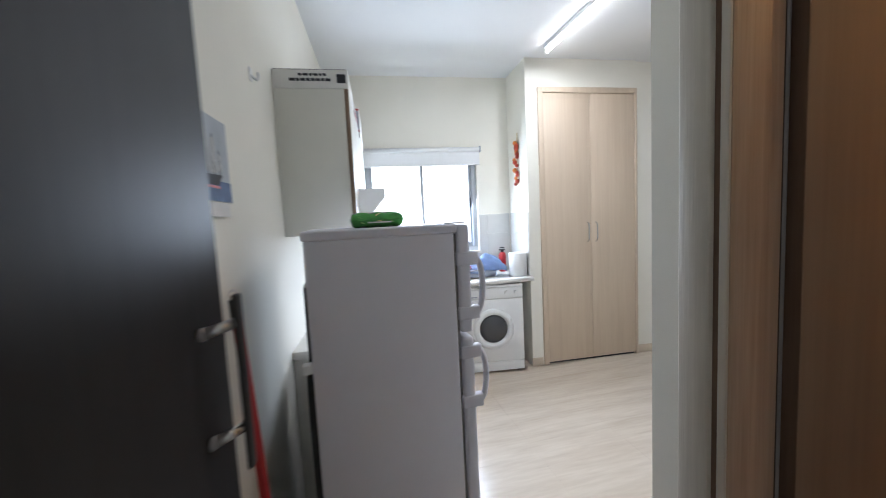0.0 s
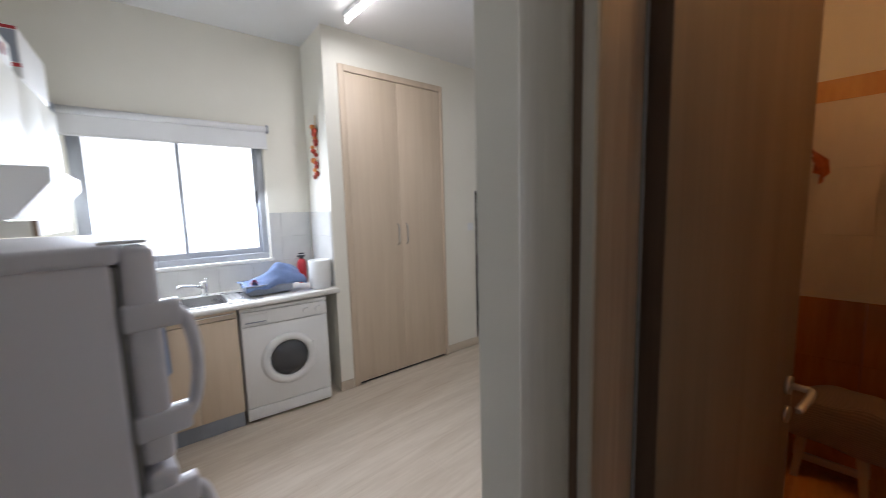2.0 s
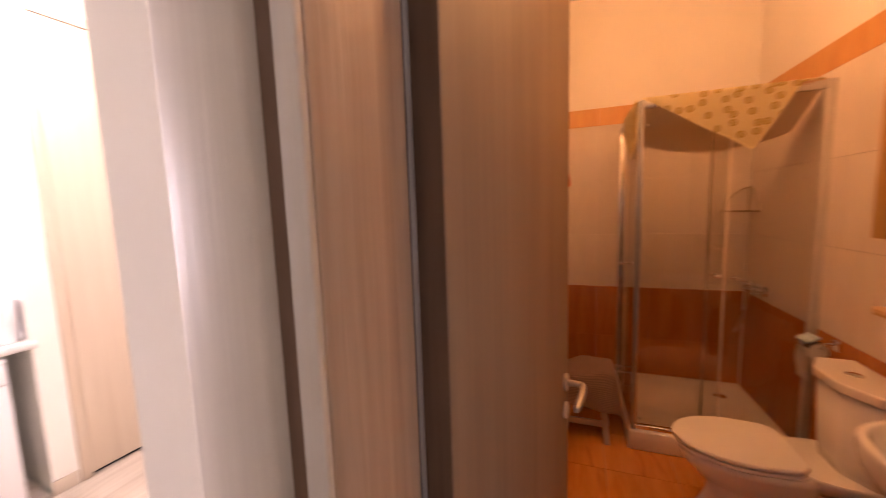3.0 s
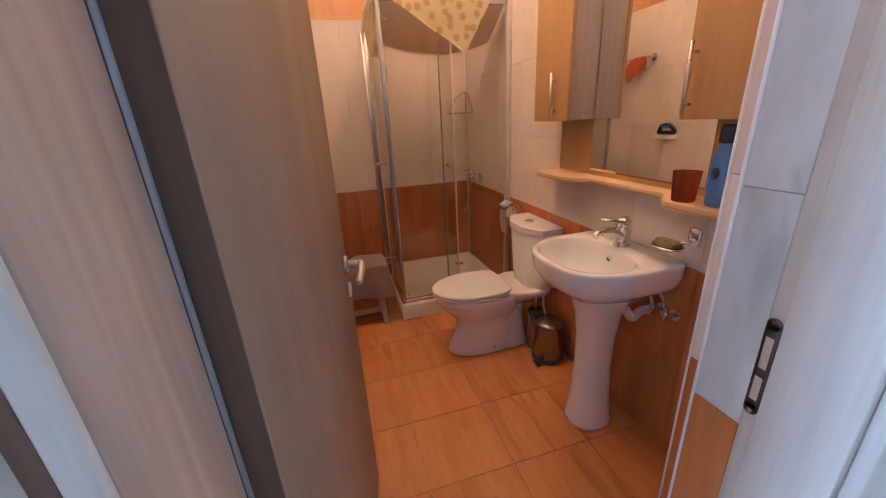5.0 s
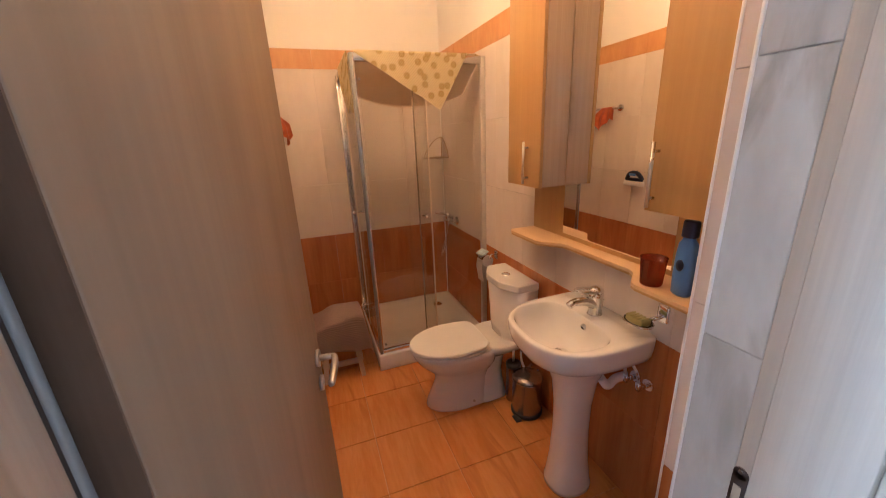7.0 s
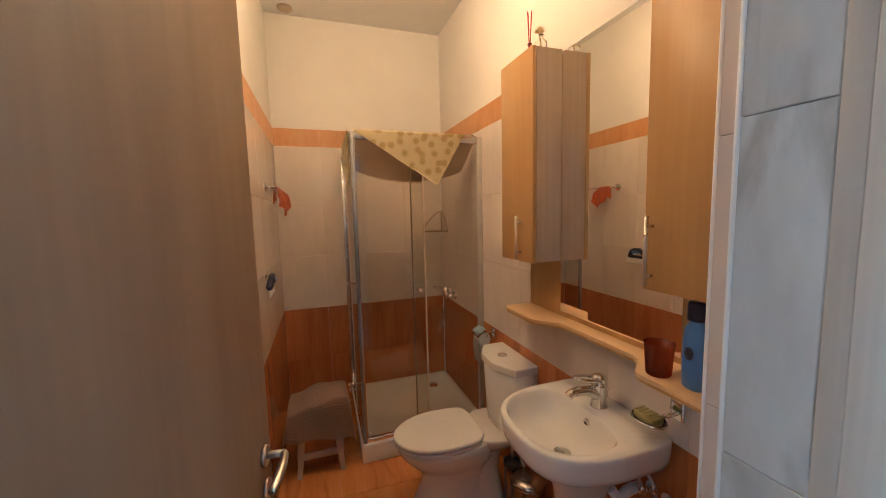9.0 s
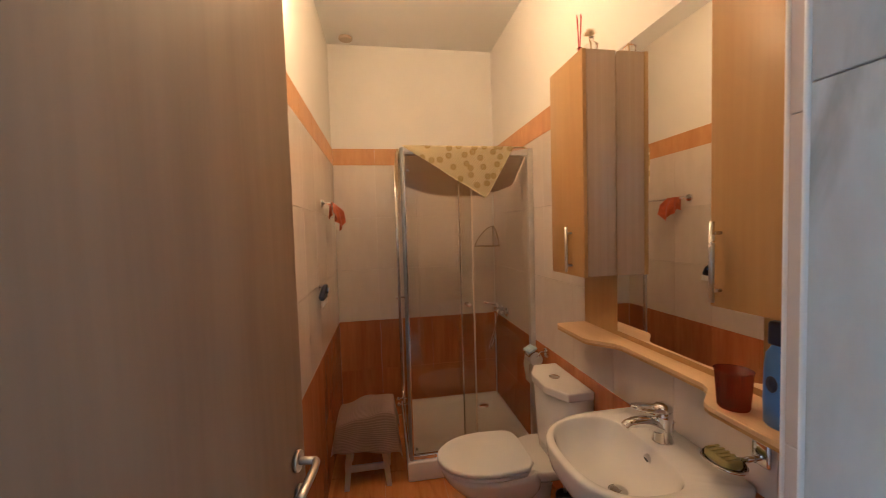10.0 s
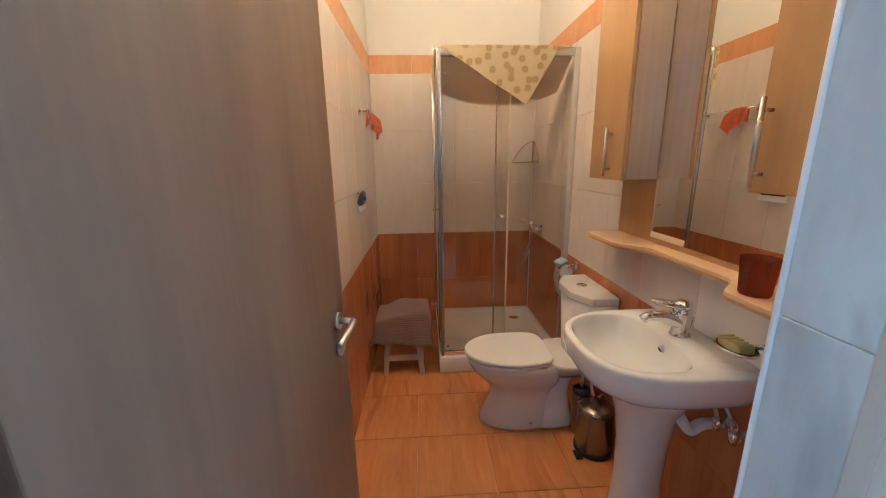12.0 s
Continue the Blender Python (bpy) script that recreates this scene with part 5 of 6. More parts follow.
# ---- refrigerator ----
def refrigerator():
    global ROOM
    ROOM = pose(-0.315, 1.527, 0, 0, 0, 3.8)
    f = thing("refrigerator", "white two-door refrigerator with curved white handles", "refrigerator", (0.25, 0.27, 0))
    D, Wd, H = 0.466, 0.55, 1.471
    part("body", bx(0.0, D, 0.0, Wd, 0.03, H - 0.028, 0.006), M_FRIDGE, f)
    part("top_panel", bx(-0.005, D + 0.012, -0.004, Wd + 0.004, H - 0.030, H, 0.008, 3), M_FRIDGE, f, "white enamel top")
    part("gasket", bx(D + 0.0005, D + 0.010, 0.012, Wd - 0.012, 0.08, H - 0.035), M_SEALGREY, f, "grey rubber door gasket")
    for z0, z1, h0, h1 in ((1.100, H - 0.004, 1.145, 1.375), (0.075, 1.085, 0.835, 1.055)):
        d = part("door", bx(D + 0.011, D + 0.056, 0.0, Wd, z0, z1, 0.012, 3), M_FRIDGE, f)
        x = D + 0.056
        h = part("handle", sweep(arc([(x - 0.004, 0.012, h1 - 0.012), (x + 0.028, 0.010, h1 - 0.030), (x + 0.042, 0.010, (h0 + h1) / 2 + 0.03), (x + 0.040, 0.010, (h0 + h1) / 2 - 0.04), (x + 0.026, 0.010, h0 + 0.028), (x - 0.004, 0.012, h0 + 0.012)]), 0.0105), M_FRIDGE, d, "curved white plastic handle")
        for hz in (h0, h1 - 0.045):
            part("bracket", bx(x - 0.050, x + 0.026, -0.0035, 0.026, hz, hz + 0.045, 0.005), M_FRIDGE, h)
    part("hinge_cap", bx(D - 0.01, D + 0.05, 0.015, 0.075, H, H + 0.005, 0.002), M_WHITEPLASTIC, f)
    for y in (0.05, Wd - 0.05):
        part("foot", rod((D - 0.03, y, 0), (D - 0.03, y, 0.035), 0.018), M_BLACK, f)
        part("foot", rod((0.04, y, 0), (0.04, y, 0.035), 0.018), M_BLACK, f)
    part("compressor_pipe", sweep(arc([(-0.008, 0.05, 0.10), (-0.010, 0.045, 0.60), (-0.010, 0.05, 0.98), (-0.004, 0.06, 1.03)]), 0.013), M_BLACK, f, "black pipe down the back")
    part("condenser", bx(-0.012, -0.001, 0.05, Wd - 0.05, 0.25, 1.30), M_BLACK, f, "black condenser grid")
    part("clip", bx(-0.028, 0.0, -0.006, 0.024, 1.045, 1.075, 0.004), M_WHITEPLASTIC, f)
    w = thing("wipes_pack", "green film pack of wet wipes on the refrigerator", "wipes pack", (0.25, 0.20, H))

    def shape(sgn):
        def fn(u, v):
            x = 0.150 + 0.180 * u
            t = 1 - abs(2 * u - 1) ** 14
            r = 1 - abs(2 * v - 1) ** 3
            crimp = 0.004 * math.sin(60 * v) * (1 if u < 0.06 or u > 0.94 else 0)
            return (x, 0.13 + 0.115 * v + crimp, H + 0.0265 + sgn * 0.0255 * t ** 0.45 * r ** 0.35 + 0.002 * math.sin(23 * u + 9 * v) * t)
        return fn
    part("film", join(sheet(shape(1), 30, 14), sheet(shape(-1), 30, 14)), M_GREENPACK, w)
    part("flap", bx(0.205, 0.275, 0.16, 0.215, H + 0.050, H + 0.054, 0.0015), M_CARD, w, "pale sticker flap")
    part("flower_print", lathe([(0.011, 0), (0.011, 0.001), (0.001, 0.001)], (0.24, 0.187, H + 0.0542), 16), M_ORN2, w)
    part("flower_print", lathe([(0.014, 0), (0.014, 0.0012), (0.001, 0.0012)], (0, 0, 0), 16), M_YELLOW, w, at=ROOM @ pose(0.245, 0.136, H + 0.034, 70, 0, 0))
    part("print_bar", bx(0.205, 0.285, 0.1285, 0.1335, H + 0.015, H + 0.020), M_CARD, w)
    for k, (dx, dz, rr) in enumerate(((0.175, 0.030, 0.010), (0.190, 0.018, 0.007), (0.305, 0.030, 0.010), (0.292, 0.020, 0.006))):
        part("leaf_print", lathe([(rr, 0), (rr, 0.0012), (0.001, 0.0012)], (0, 0, 0), 12, 1.5, 0.6), M_LEAFPRINT, w, at=ROOM @ pose(dx, 0.1345, H + dz, 80, 0, 25 * (k % 2)))
    ROOM = Matrix.Identity(4)


refrigerator()


# ---- kitchen units ----
ROOM = K


def wall_cabinets():
    z0, z1 = 1.44, 2.12
    x = 0.316
    spans = ((2.245, 2.595, z0), (2.597, 3.197, 1.70), (3.199, 3.60, z0), (3.602, 3.99, z0))
    for i, (y0, y1, zb) in enumerate(spans):
        c = thing("wall_cupboard", "white kitchen wall cupboard with plain cream door", "cupboard", (0.16, (y0 + y1) / 2, zb), "kitchen wall cupboards")
        part("carcass", bx(0.001, x, y0, y1, zb, z1, 0.001), M_WHITEFOIL, c)
        d = part("door", bx(x + 0.002, x + 0.020, y0 + 0.001, y1 - 0.001, zb, z1, 0.0015), M_WHITEFOIL, c)
        part("edge_band", bx(x + 0.001, x + 0.0195, y0 - 0.0005, y0 + 0.0008, zb, z1), M_ASH, d, "wood-coloured edge band")
    h = thing("cooker_hood", "white slanted cooker hood under the wall cupboards", "cooker hood", (0.24, 2.9, 1.51))
    bm = bmesh.new()
    pr = [(0.03, 1.515), (0.385, 1.515), (0.485, 1.635), (0.485, 1.685), (0.03, 1.685)]
    a = [bm.verts.new((px, 2.602, pz)) for px, pz in pr]
    b = [bm.verts.new((px, 3.192, pz)) for px, pz in pr]
    bm.faces.new(a[::-1])
    bm.faces.new(b)
    for i in range(5):
        j = (i + 1) % 5
        bm.faces.new((a[i], a[j], b[j], b[i]))
    bmesh.ops.recalc_face_normals(bm, faces=bm.faces[:])
    bmesh.ops.bevel(bm, geom=bm.edges[:], offset=0.004, segments=2, affect="EDGES")
    part("body", bm, M_WHITEPLASTIC, h)
    part("filter", bx(0.06, 0.37, 2.63, 3.16, 1.5105, 1.5145), M_STEEL, h)
    part("switch_strip", bx(0.4855, 0.487, 2.75, 2.95, 1.645, 1.675), M_GREY, h)
    c = thing("flat_carton", "white cardboard carton with black print on the cupboard", "carton", (0.17, 2.43, z1))
    part("box", bx(0.002, 0.338, 2.246, 2.60, z1 + 0.001, z1 + 0.088, 0.002), M_CARD, c)
    rng = random.Random(8)
    for row, (n, zz, hh) in enumerate(((6, 0.058, 0.011), (9, 0.034, 0.013))):
        xx = 0.075 + 0.04 * (1 - row)
        for k in range(n):
            wd = rng.uniform(0.012, 0.026)
            if xx + wd < 0.275:
                part("print_bar", bx(xx, xx + wd, 2.2445, 2.2455, z1 + zz, z1 + zz + hh), M_INK, c)
            xx += wd + 0.004
    part("print_mark", bx(0.287, 0.327, 2.2445, 2.2455, z1 + 0.026, z1 + 0.066), M_INK, c, "black printed emblem")
    # black strip drawn for the shade under the carton's flap
    part("flap_gap_shade", bx(0.01, 0.33, 2.2445, 2.2455, z1 + 0.0855, z1 + 0.0875), M_INK, c)
    c2 = thing("printed_carton", "cardboard carton with red and grey print", "carton", (0.18, 2.95, z1))
    part("box", bx(0.03, 0.336, 2.74, 3.16, z1 + 0.001, z1 + 0.10, 0.002), M_CARD, c2)
    for k in range(9):
        part("print_bar", bx(0.3362, 0.3372, 2.76 + 0.042 * k, 2.785 + 0.042 * k, z1 + 0.02 + 0.012 * (k % 3), z1 + 0.07 + 0.006 * (k % 2)), M_RED if k % 2 else M_GREY, c2)
    c3 = thing("white_carton", "white carton with red trim lines on the cupboard", "carton", (0.2, 3.5, z1))
    part("box", bx(0.10, 0.345, 3.28, 3.78, z1 + 0.001, z1 + 0.22, 0.002), M_CARD, c3)
    part("trim_line", bx(0.12, 0.344, 3.2785, 3.2798, z1 + 0.205, z1 + 0.218), M_RED, c3)
    part("trim_line", bx(0.26, 0.344, 3.2785, 3.2798, z1 + 0.05, z1 + 0.066), M_RED, c3)
    part("print_panel", bx(0.20, 0.34, 3.2785, 3.2795, z1 + 0.07, z1 + 0.20), M_GREY, c3)


wall_cabinets()


def base_units():
    u = thing("sink_cabinet", "beech sink cabinet with grey plinth and rail handle", "cabinet", (0.85, 3.9, 0))
    part("carcass", bx(0.60, 1.120, 3.675, 4.185, 0.12, 0.755), M_WHITEFOIL, u)
    part("plinth", bx(0.60, 1.118, 3.70, 3.715, 0.0, 0.12), M_GREY, u, "grey plinth")
    for x0, x1 in ((0.60, 0.858), (0.862, 1.118)):
        d = part("door", bx(x0, x1, 3.655, 3.674, 0.125, 0.80, 0.0015), M_BEECH, u)
    part("rail_handle", bx(0.62, 1.10, 3.650, 3.668, 0.835, 0.842, 0.001), M_ALU, u, "slim metal rail handle")
    part("front_strip", bx(0.60, 1.118, 3.662, 3.674, 0.804, 0.858), M_BEECH, u)
    w = thing("corner_cabinet", "beech base cabinets along the kitchen wall", "cabinet", (0.3, 3.1, 0))
    part("carcass", bx(0.005, 0.575, 2.20, 4.185, 0.12, 0.858), M_WHITEFOIL, w)
    part("plinth", bx(0.54, 0.555, 2.20, 3.69, 0.0, 0.12), M_GREY, w)
    for k in range(3):
        part("door", bx(0.577, 0.595, 2.202 + 0.488 * k, 2.686 + 0.488 * k, 0.125, 0.80, 0.0015), M_BEECH, w)
    t = thing("worktop", "pale laminate kitchen worktop with rounded edge", "worktop", (0.9, 3.9, 0.86))
    # pieces round the sink hole
    for b in ((0.001, 0.655, 3.635, 4.195), (1.095, 1.846, 3.635, 4.195), (0.655, 1.095, 3.635, 3.72), (0.655, 1.095, 4.09, 4.195)):
        part("slab", bx(b[0], b[1], b[2], b[3], 0.862, 0.900), M_CARD, t)
    part("slab", bx(0.001, 0.61, 2.19, 3.634, 0.862, 0.900, 0.003), M_CARD, t)
    part("front_edge", rod((0.61, 3.636, 0.881), (1.846, 3.636, 0.881), 0.0185, seg=12), M_CARD, t)
    s = thing("kitchen_sink", "stainless steel inset sink with ribbed drainer", "sink", (0.88, 3.9, 0.9))
    part("rim", join(bx(0.60, 0.665, 3.70, 4.11, 0.9, 0.906, 0.002), bx(1.085, 1.30, 3.70, 4.11, 0.9, 0.906, 0.002), bx(0.665, 1.085, 3.70, 3.73, 0.9, 0.906, 0.002), bx(0.665, 1.085, 4.07, 4.11, 0.9, 0.906, 0.002)), M_STEEL, s)
    bowl = bx(0.662, 1.088, 3.727, 4.073, 0.76, 0.903)
    bmesh.ops.delete(bowl, geom=[f for f in bowl.faces if f.normal.z > 0.9], context="FACES")
    bmesh.ops.reverse_faces(bowl, faces=bowl.faces[:])
    part("bowl", bowl, M_STEEL, s)
    for k in range(7):
        part("drainer_rib", bx(1.11, 1.285, 3.755 + 0.045 * k, 3.767 + 0.045 * k, 0.906, 0.909, 0.001), M_STEEL, s)
    f = thing("kitchen_tap", "chrome kitchen tap with long swivel spout", "tap", (0.97, 4.09, 0.9))
    part("body", lathe([(0.028, 0), (0.026, 0.02), (0.024, 0.09), (0.020, 0.11), (0.001, 0.113)], (0.98, 4.09, 0.906)), M_CHROME, f)
    part("spout", sweep(arc([(0.98, 4.08, 0.97), (0.93, 4.03, 0.995), (0.84, 3.95, 1.02), (0.815, 3.93, 1.005)]), 0.011), M_CHROME, f)
    part("lever", rod((0.98, 4.09, 1.015), (1.00, 4.04, 1.045), 0.008), M_CHROME, f)


base_units()


def counter_things():
    r = thing("dish_rack", "grey plastic dish drainer on the worktop", "dish rack", (1.37, 3.92, 0.9))
    bm = bx(1.21, 1.54, 3.77, 4.08, 0.909, 0.985, 0.0)
    for v in bm.verts:
        if v.co.z < 0.95:
            v.co.x = 1.375 + (v.co.x - 1.375) * 0.86
            v.co.y = 3.925 + (v.co.y - 3.925) * 0.86
    top = [f for f in bm.faces if f.normal.z > 0.9]
    bmesh.ops.inset_region(bm, faces=top, thickness=0.008)
    bmesh.ops.inset_region(bm, faces=top, thickness=0.006, depth=-0.06)
    part("basket", bm, M_GREY, r)
    for k in range(7):
        part("divider", sweep(arc([(1.25 + 0.04 * k, 3.80, 0.94), (1.25 + 0.04 * k, 3.86, 1.0), (1.25 + 0.04 * k, 3.93, 0.94)]), 0.003, 6), M_WHITEPLASTIC, r)
    c = thing("dish_cloth", "pale blue cloth thrown over the dish rack", "cloth", (1.41, 3.92, 0.98))

    def heap(u, v):
        a, b = 2 * u - 1, 2 * v - 1
        h = 0.145 * math.exp(-2.0 * ((a - 0.35) ** 2) - 1.6 * b * b)
        return (1.415 + 0.215 * a + 0.01 * math.sin(6 * b), 3.915 + 0.165 * b + 0.008 * math.sin(7 * a), 0.978 + h + 0.008 * math.sin(9 * a + 5 * b) * math.cos(7 * b) - 0.03 * max(0, -b - 0.8) * 5)
    part("cloth", sheet(heap, 34, 30, 0.004), M_CLOTHBLUE, c)
    p = thing("pink_cloth", "small pink cloth corner in the dish rack", "cloth", (1.27, 3.83, 0.97))
    part("fold", sheet(lambda u, v: (1.245 + 0.055 * u, 3.80 + 0.07 * v, 0.972 + 0.055 * math.sin(3.1 * u) * (1 - 0.4 * v) + 0.006 * math.sin(11 * v)), 12, 12, 0.003), plain("pink_fabric", (0.55, 0.22, 0.33), 0.95, var=0.1, bump=0.3), p)
    b = thing("white_canister", "white cylindrical canister on the worktop", "canister", (1.745, 3.79, 0.9))
    part("body", lathe([(0.080, 0), (0.084, 0.004), (0.085, 0.222), (0.082, 0.228), (0.076, 0.228), (0.074, 0.220), (0.001, 0.216)], (1.750, 3.775, 0.9005)), M_WHITEPLASTIC, b)
    e = thing("small_extinguisher", "small red bottle with black valve top", "fire extinguisher", (1.70, 4.10, 0.9))
    part("cylinder", lathe([(0.036, 0), (0.038, 0.004), (0.038, 0.17), (0.030, 0.195), (0.014, 0.21)], (1.715, 4.12, 0.9005)), M_RED, e)
    part("valve", join(lathe([(0.015, 0.208), (0.018, 0.22), (0.018, 0.235), (0.006, 0.24)], (1.715, 4.12, 0.9005)), bx(1.68, 1.745, 4.11, 4.13, 1.125, 1.140, 0.003), bx(1.69, 1.74, 4.112, 4.128, 1.148, 1.160, 0.003)), M_BLACK, e)
    s = thing("soap_dispenser", "clear blue-labelled soap bottle with black pump", "soap bottle", (0.62, 4.08, 0.9))
    part("bottle", lathe([(0.032, 0), (0.035, 0.004), (0.035, 0.10), (0.026, 0.125), (0.012, 0.135)], (0.545, 3.90, 0.9005), 24, 1.2, 0.8), M_CLOTHBLUE, s)
    part("pump", join(rod((0.545, 3.90, 1.035), (0.545, 3.90, 1.085), 0.008), bx(0.535, 0.595, 3.892, 3.908, 1.082, 1.098, 0.003), lathe([(0.016, 0), (0.016, 0.02), (0.01, 0.024)], (0.545, 3.90, 1.033))), M_BLACK, s)
    t = thing("tea_towel", "blue tea towel hanging from the cabinet rail", "towel", (0.66, 3.64, 0.6))
    part("cloth", sheet(lambda u, v: (0.625 + 0.10 * u + 0.02 * v * (u - 0.5), 3.640 - 0.010 * math.sin(9 * u) * v - 0.004, 0.842 - 0.30 * v - 0.03 * v * math.sin(3 * u)), 18, 18, 0.004), M_CLOTHBLUE, t)


counter_things()


def window():
    w = tagged(new("window_1"), "grey aluminium sliding kitchen window with two panes", "window", "", "structure")
    y0, y1 = 4.24, 4.30
    for nm, b in (("window_frame", (WL, WR, y0, y1, WB, WB + 0.05)), ("window_frame", (WL, WR, y0, y1, WT - 0.05, WT)), ("window_frame", (WL, WL + 0.05, y0, y1, WB + 0.05, WT - 0.05)), ("window_frame", (WR - 0.05, WR, y0, y1, WB + 0.05, WT - 0.05))):
        part(nm, bx(*b, 0.003), M_ALUPAINT, w)
    for x0, x1, y in ((WL + 0.045, 0.925, 4.256), (0.897, WR - 0.045, 4.284)):
        s = part("sash", join(bx(x0, x1, y - 0.012, y + 0.012, WB + 0.045, WB + 0.095, 0.002), bx(x0, x1, y - 0.012, y + 0.012, WT - 0.09, WT - 0.045, 0.002), bx(x0, x0 + 0.028, y - 0.012, y + 0.012, WB + 0.09, WT - 0.085, 0.002), bx(x1 - 0.028, x1, y - 0.012, y + 0.012, WB + 0.09, WT - 0.085, 0.002)), M_ALUPAINT, w)
        g = part("pane", bx(x0 + 0.025, x1 - 0.025, y - 0.003, y + 0.003, WB + 0.09, WT - 0.085), M_WINGLASS, s)
        g.visible_shadow = False
    part("latch", bx(WR - 0.072, WR - 0.058, 4.262, 4.274, 1.60, 1.70, 0.003), M_BLACK, w)
    part("window_sill", bx(WL - 0.02, WR + 0.02, 4.185, 4.24, WB - 0.025, WB + 0.002, 0.003), M_CARD, w)
    b = thing("roller_blind", "white roller blind rolled up over the window", "blind", (0.9, 4.17, 2.2))
    part("fabric", bx(WL - 0.02, WR + 0.03, 4.172, 4.175, 2.045, 2.19), M_BLIND, b)
    part("roll", rod((WL - 0.02, 4.168, 2.195), (WR + 0.03, 4.168, 2.195), 0.024, seg=20), M_BLIND, b)
    part("bottom_bar", bx(WL - 0.02, WR + 0.03, 4.166, 4.181, 2.035, 2.05, 0.004), M_WHITEPLASTIC, b)
    for x in (WL - 0.03, WR + 0.035):
        part("bracket", bx(x - 0.006, x + 0.006, 4.14, 4.199, 2.165, 2.225, 0.003), M_GREY, b)


window()


def washing_machine():
    global ROOM
    keep = ROOM
    ROOM = pose(0.732, 3.60, 0, 0, 0, -7.3)
    m = thing("washing_machine", "white front-loading washing machine under the worktop", "washing machine", (0.3, 0.27, 0))
    part("body", bx(0.0, 0.60, 0.012, 0.52, 0.02, 0.845, 0.006), M_WHITEPLASTIC, m)
    part("top", bx(-0.002, 0.602, 0.0, 0.53, 0.825, 0.850, 0.006), M_WHITEPLASTIC, m)
    part("front_panel", bx(0.002, 0.598, 0.0, 0.014, 0.115, 0.715, 0.006), M_WHITEPLASTIC, m)
    part("kick_panel", bx(0.002, 0.598, 0.003, 0.014, 0.022, 0.110, 0.005), M_WHITEPLASTIC, m)
    c = part("control_panel", bx(0.002, 0.598, -0.004, 0.014, 0.720, 0.823, 0.006), M_WHITEPLASTIC, m)
    part("drawer", bx(0.015, 0.175, -0.007, 0.0, 0.735, 0.805, 0.004), M_WHITEPLASTIC, c)
    part("drawer_grip", bx(0.03, 0.16, -0.0085, -0.0065, 0.742, 0.750), M_GREY, c)
    for x in (0.44, 0.53):
        part("dial", rod((x, -0.004, 0.772), (x, -0.022, 0.772), 0.020, 0.017, 20), M_WHITEPLASTIC, c)
    at = ROOM @ pose(0.305, 0.0, 0.435, 90, 0, 0)
    d = part("door", lathe([(0.135, 0.0), (0.192, 0.0), (0.196, 0.010), (0.186, 0.024), (0.160, 0.030), (0.138, 0.020), (0.134, 0.004)], (0, 0, 0), 40), M_WHITEPLASTIC, m, "round white porthole door", at=at)
    part("door_glass", lathe([(0.136, 0.004), (0.125, 0.016), (0.09, 0.026), (0.04, 0.031), (0.001, 0.032)], (0, 0, 0), 36), M_DRUM, d, "dark porthole glass", at=at)
    part("door_grip", bx(0.462, 0.486, -0.030, -0.018, 0.455, 0.53, 0.004), M_WHITEPLASTIC, d)
    for x in (0.05, 0.55):
        for y in (0.06, 0.46):
            part("foot", rod((x, y, 0), (x, y, 0.024), 0.02), M_BLACK, m)
    ROOM = keep


washing_machine()


def wardrobe():
    w = thing("built_in_wardrobe", "tall pale beech built-in wardrobe with two doors", "wardrobe", (2.48, 3.9, 0))
    x0, x1, y, H = 1.967, 3.003, 3.695, 2.668
    for b in ((x0, x0 + 0.052, y, y + 0.05, 0, H), (x1 - 0.025, x1, y, y + 0.05, 0, H), (x0 + 0.052, x1 - 0.025, y, y + 0.05, H - 0.052, H)):
        part("frame", bx(*b, 0.003), M_BEECH, w)
    xm = (x0 + 0.052 + x1 - 0.025) / 2
    for a, b, hx in ((x0 + 0.055, xm - 0.0015, xm - 0.045), (xm + 0.0015, x1 - 0.028, xm + 0.045)):
        d = part("door", bx(a, b, y + 0.008, y + 0.027, 0.022, H - 0.055, 0.002), M_BEECH, w)
        part("handle", sweep(arc([(hx, y + 0.008, 1.195), (hx, y - 0.018, 1.215), (hx, y - 0.022, 1.29), (hx, y - 0.018, 1.365), (hx, y + 0.008, 1.385)]), 0.006), M_ALU, d, "slim bowed metal handle")
    # solid black fill takes the place of shade in the door gaps
    part("carcass", bx(x0 + 0.05, x1 - 0.03, y + 0.03, 4.28, 0.0, H - 0.056), M_BLACK, w, "black block standing for the unlit interior behind the doors")


wardrobe()


def pepper_string():
    x, y = 1.835, 3.93
    p = thing("pepper_garland", "string of red and orange dried peppers on the wall", "ornament", (x, y, 1.78))
    part("cord", rod((1.846, y, 2.30), (x - 0.005, y, 1.79), 0.004, 0.003), M_SAND, p)
    rng = random.Random(5)
    for k in range(15):
        z = 2.20 - 0.027 * k - (0.02 if k > 8 else 0)
        a = rng.uniform(0, 6.28)
        r = rng.uniform(0.018, 0.026)
        c = (x - 0.012 + 0.012 * math.cos(a), y + 0.022 * math.sin(a), z)
        part("pepper", lathe([(0.003, -r), (r * 0.75, -r * 0.6), (r, 0), (r * 0.8, r * 0.6), (0.004, r * 0.9)], c, 10), M_ORN if k % 3 else M_ORN2, p)


pepper_string()


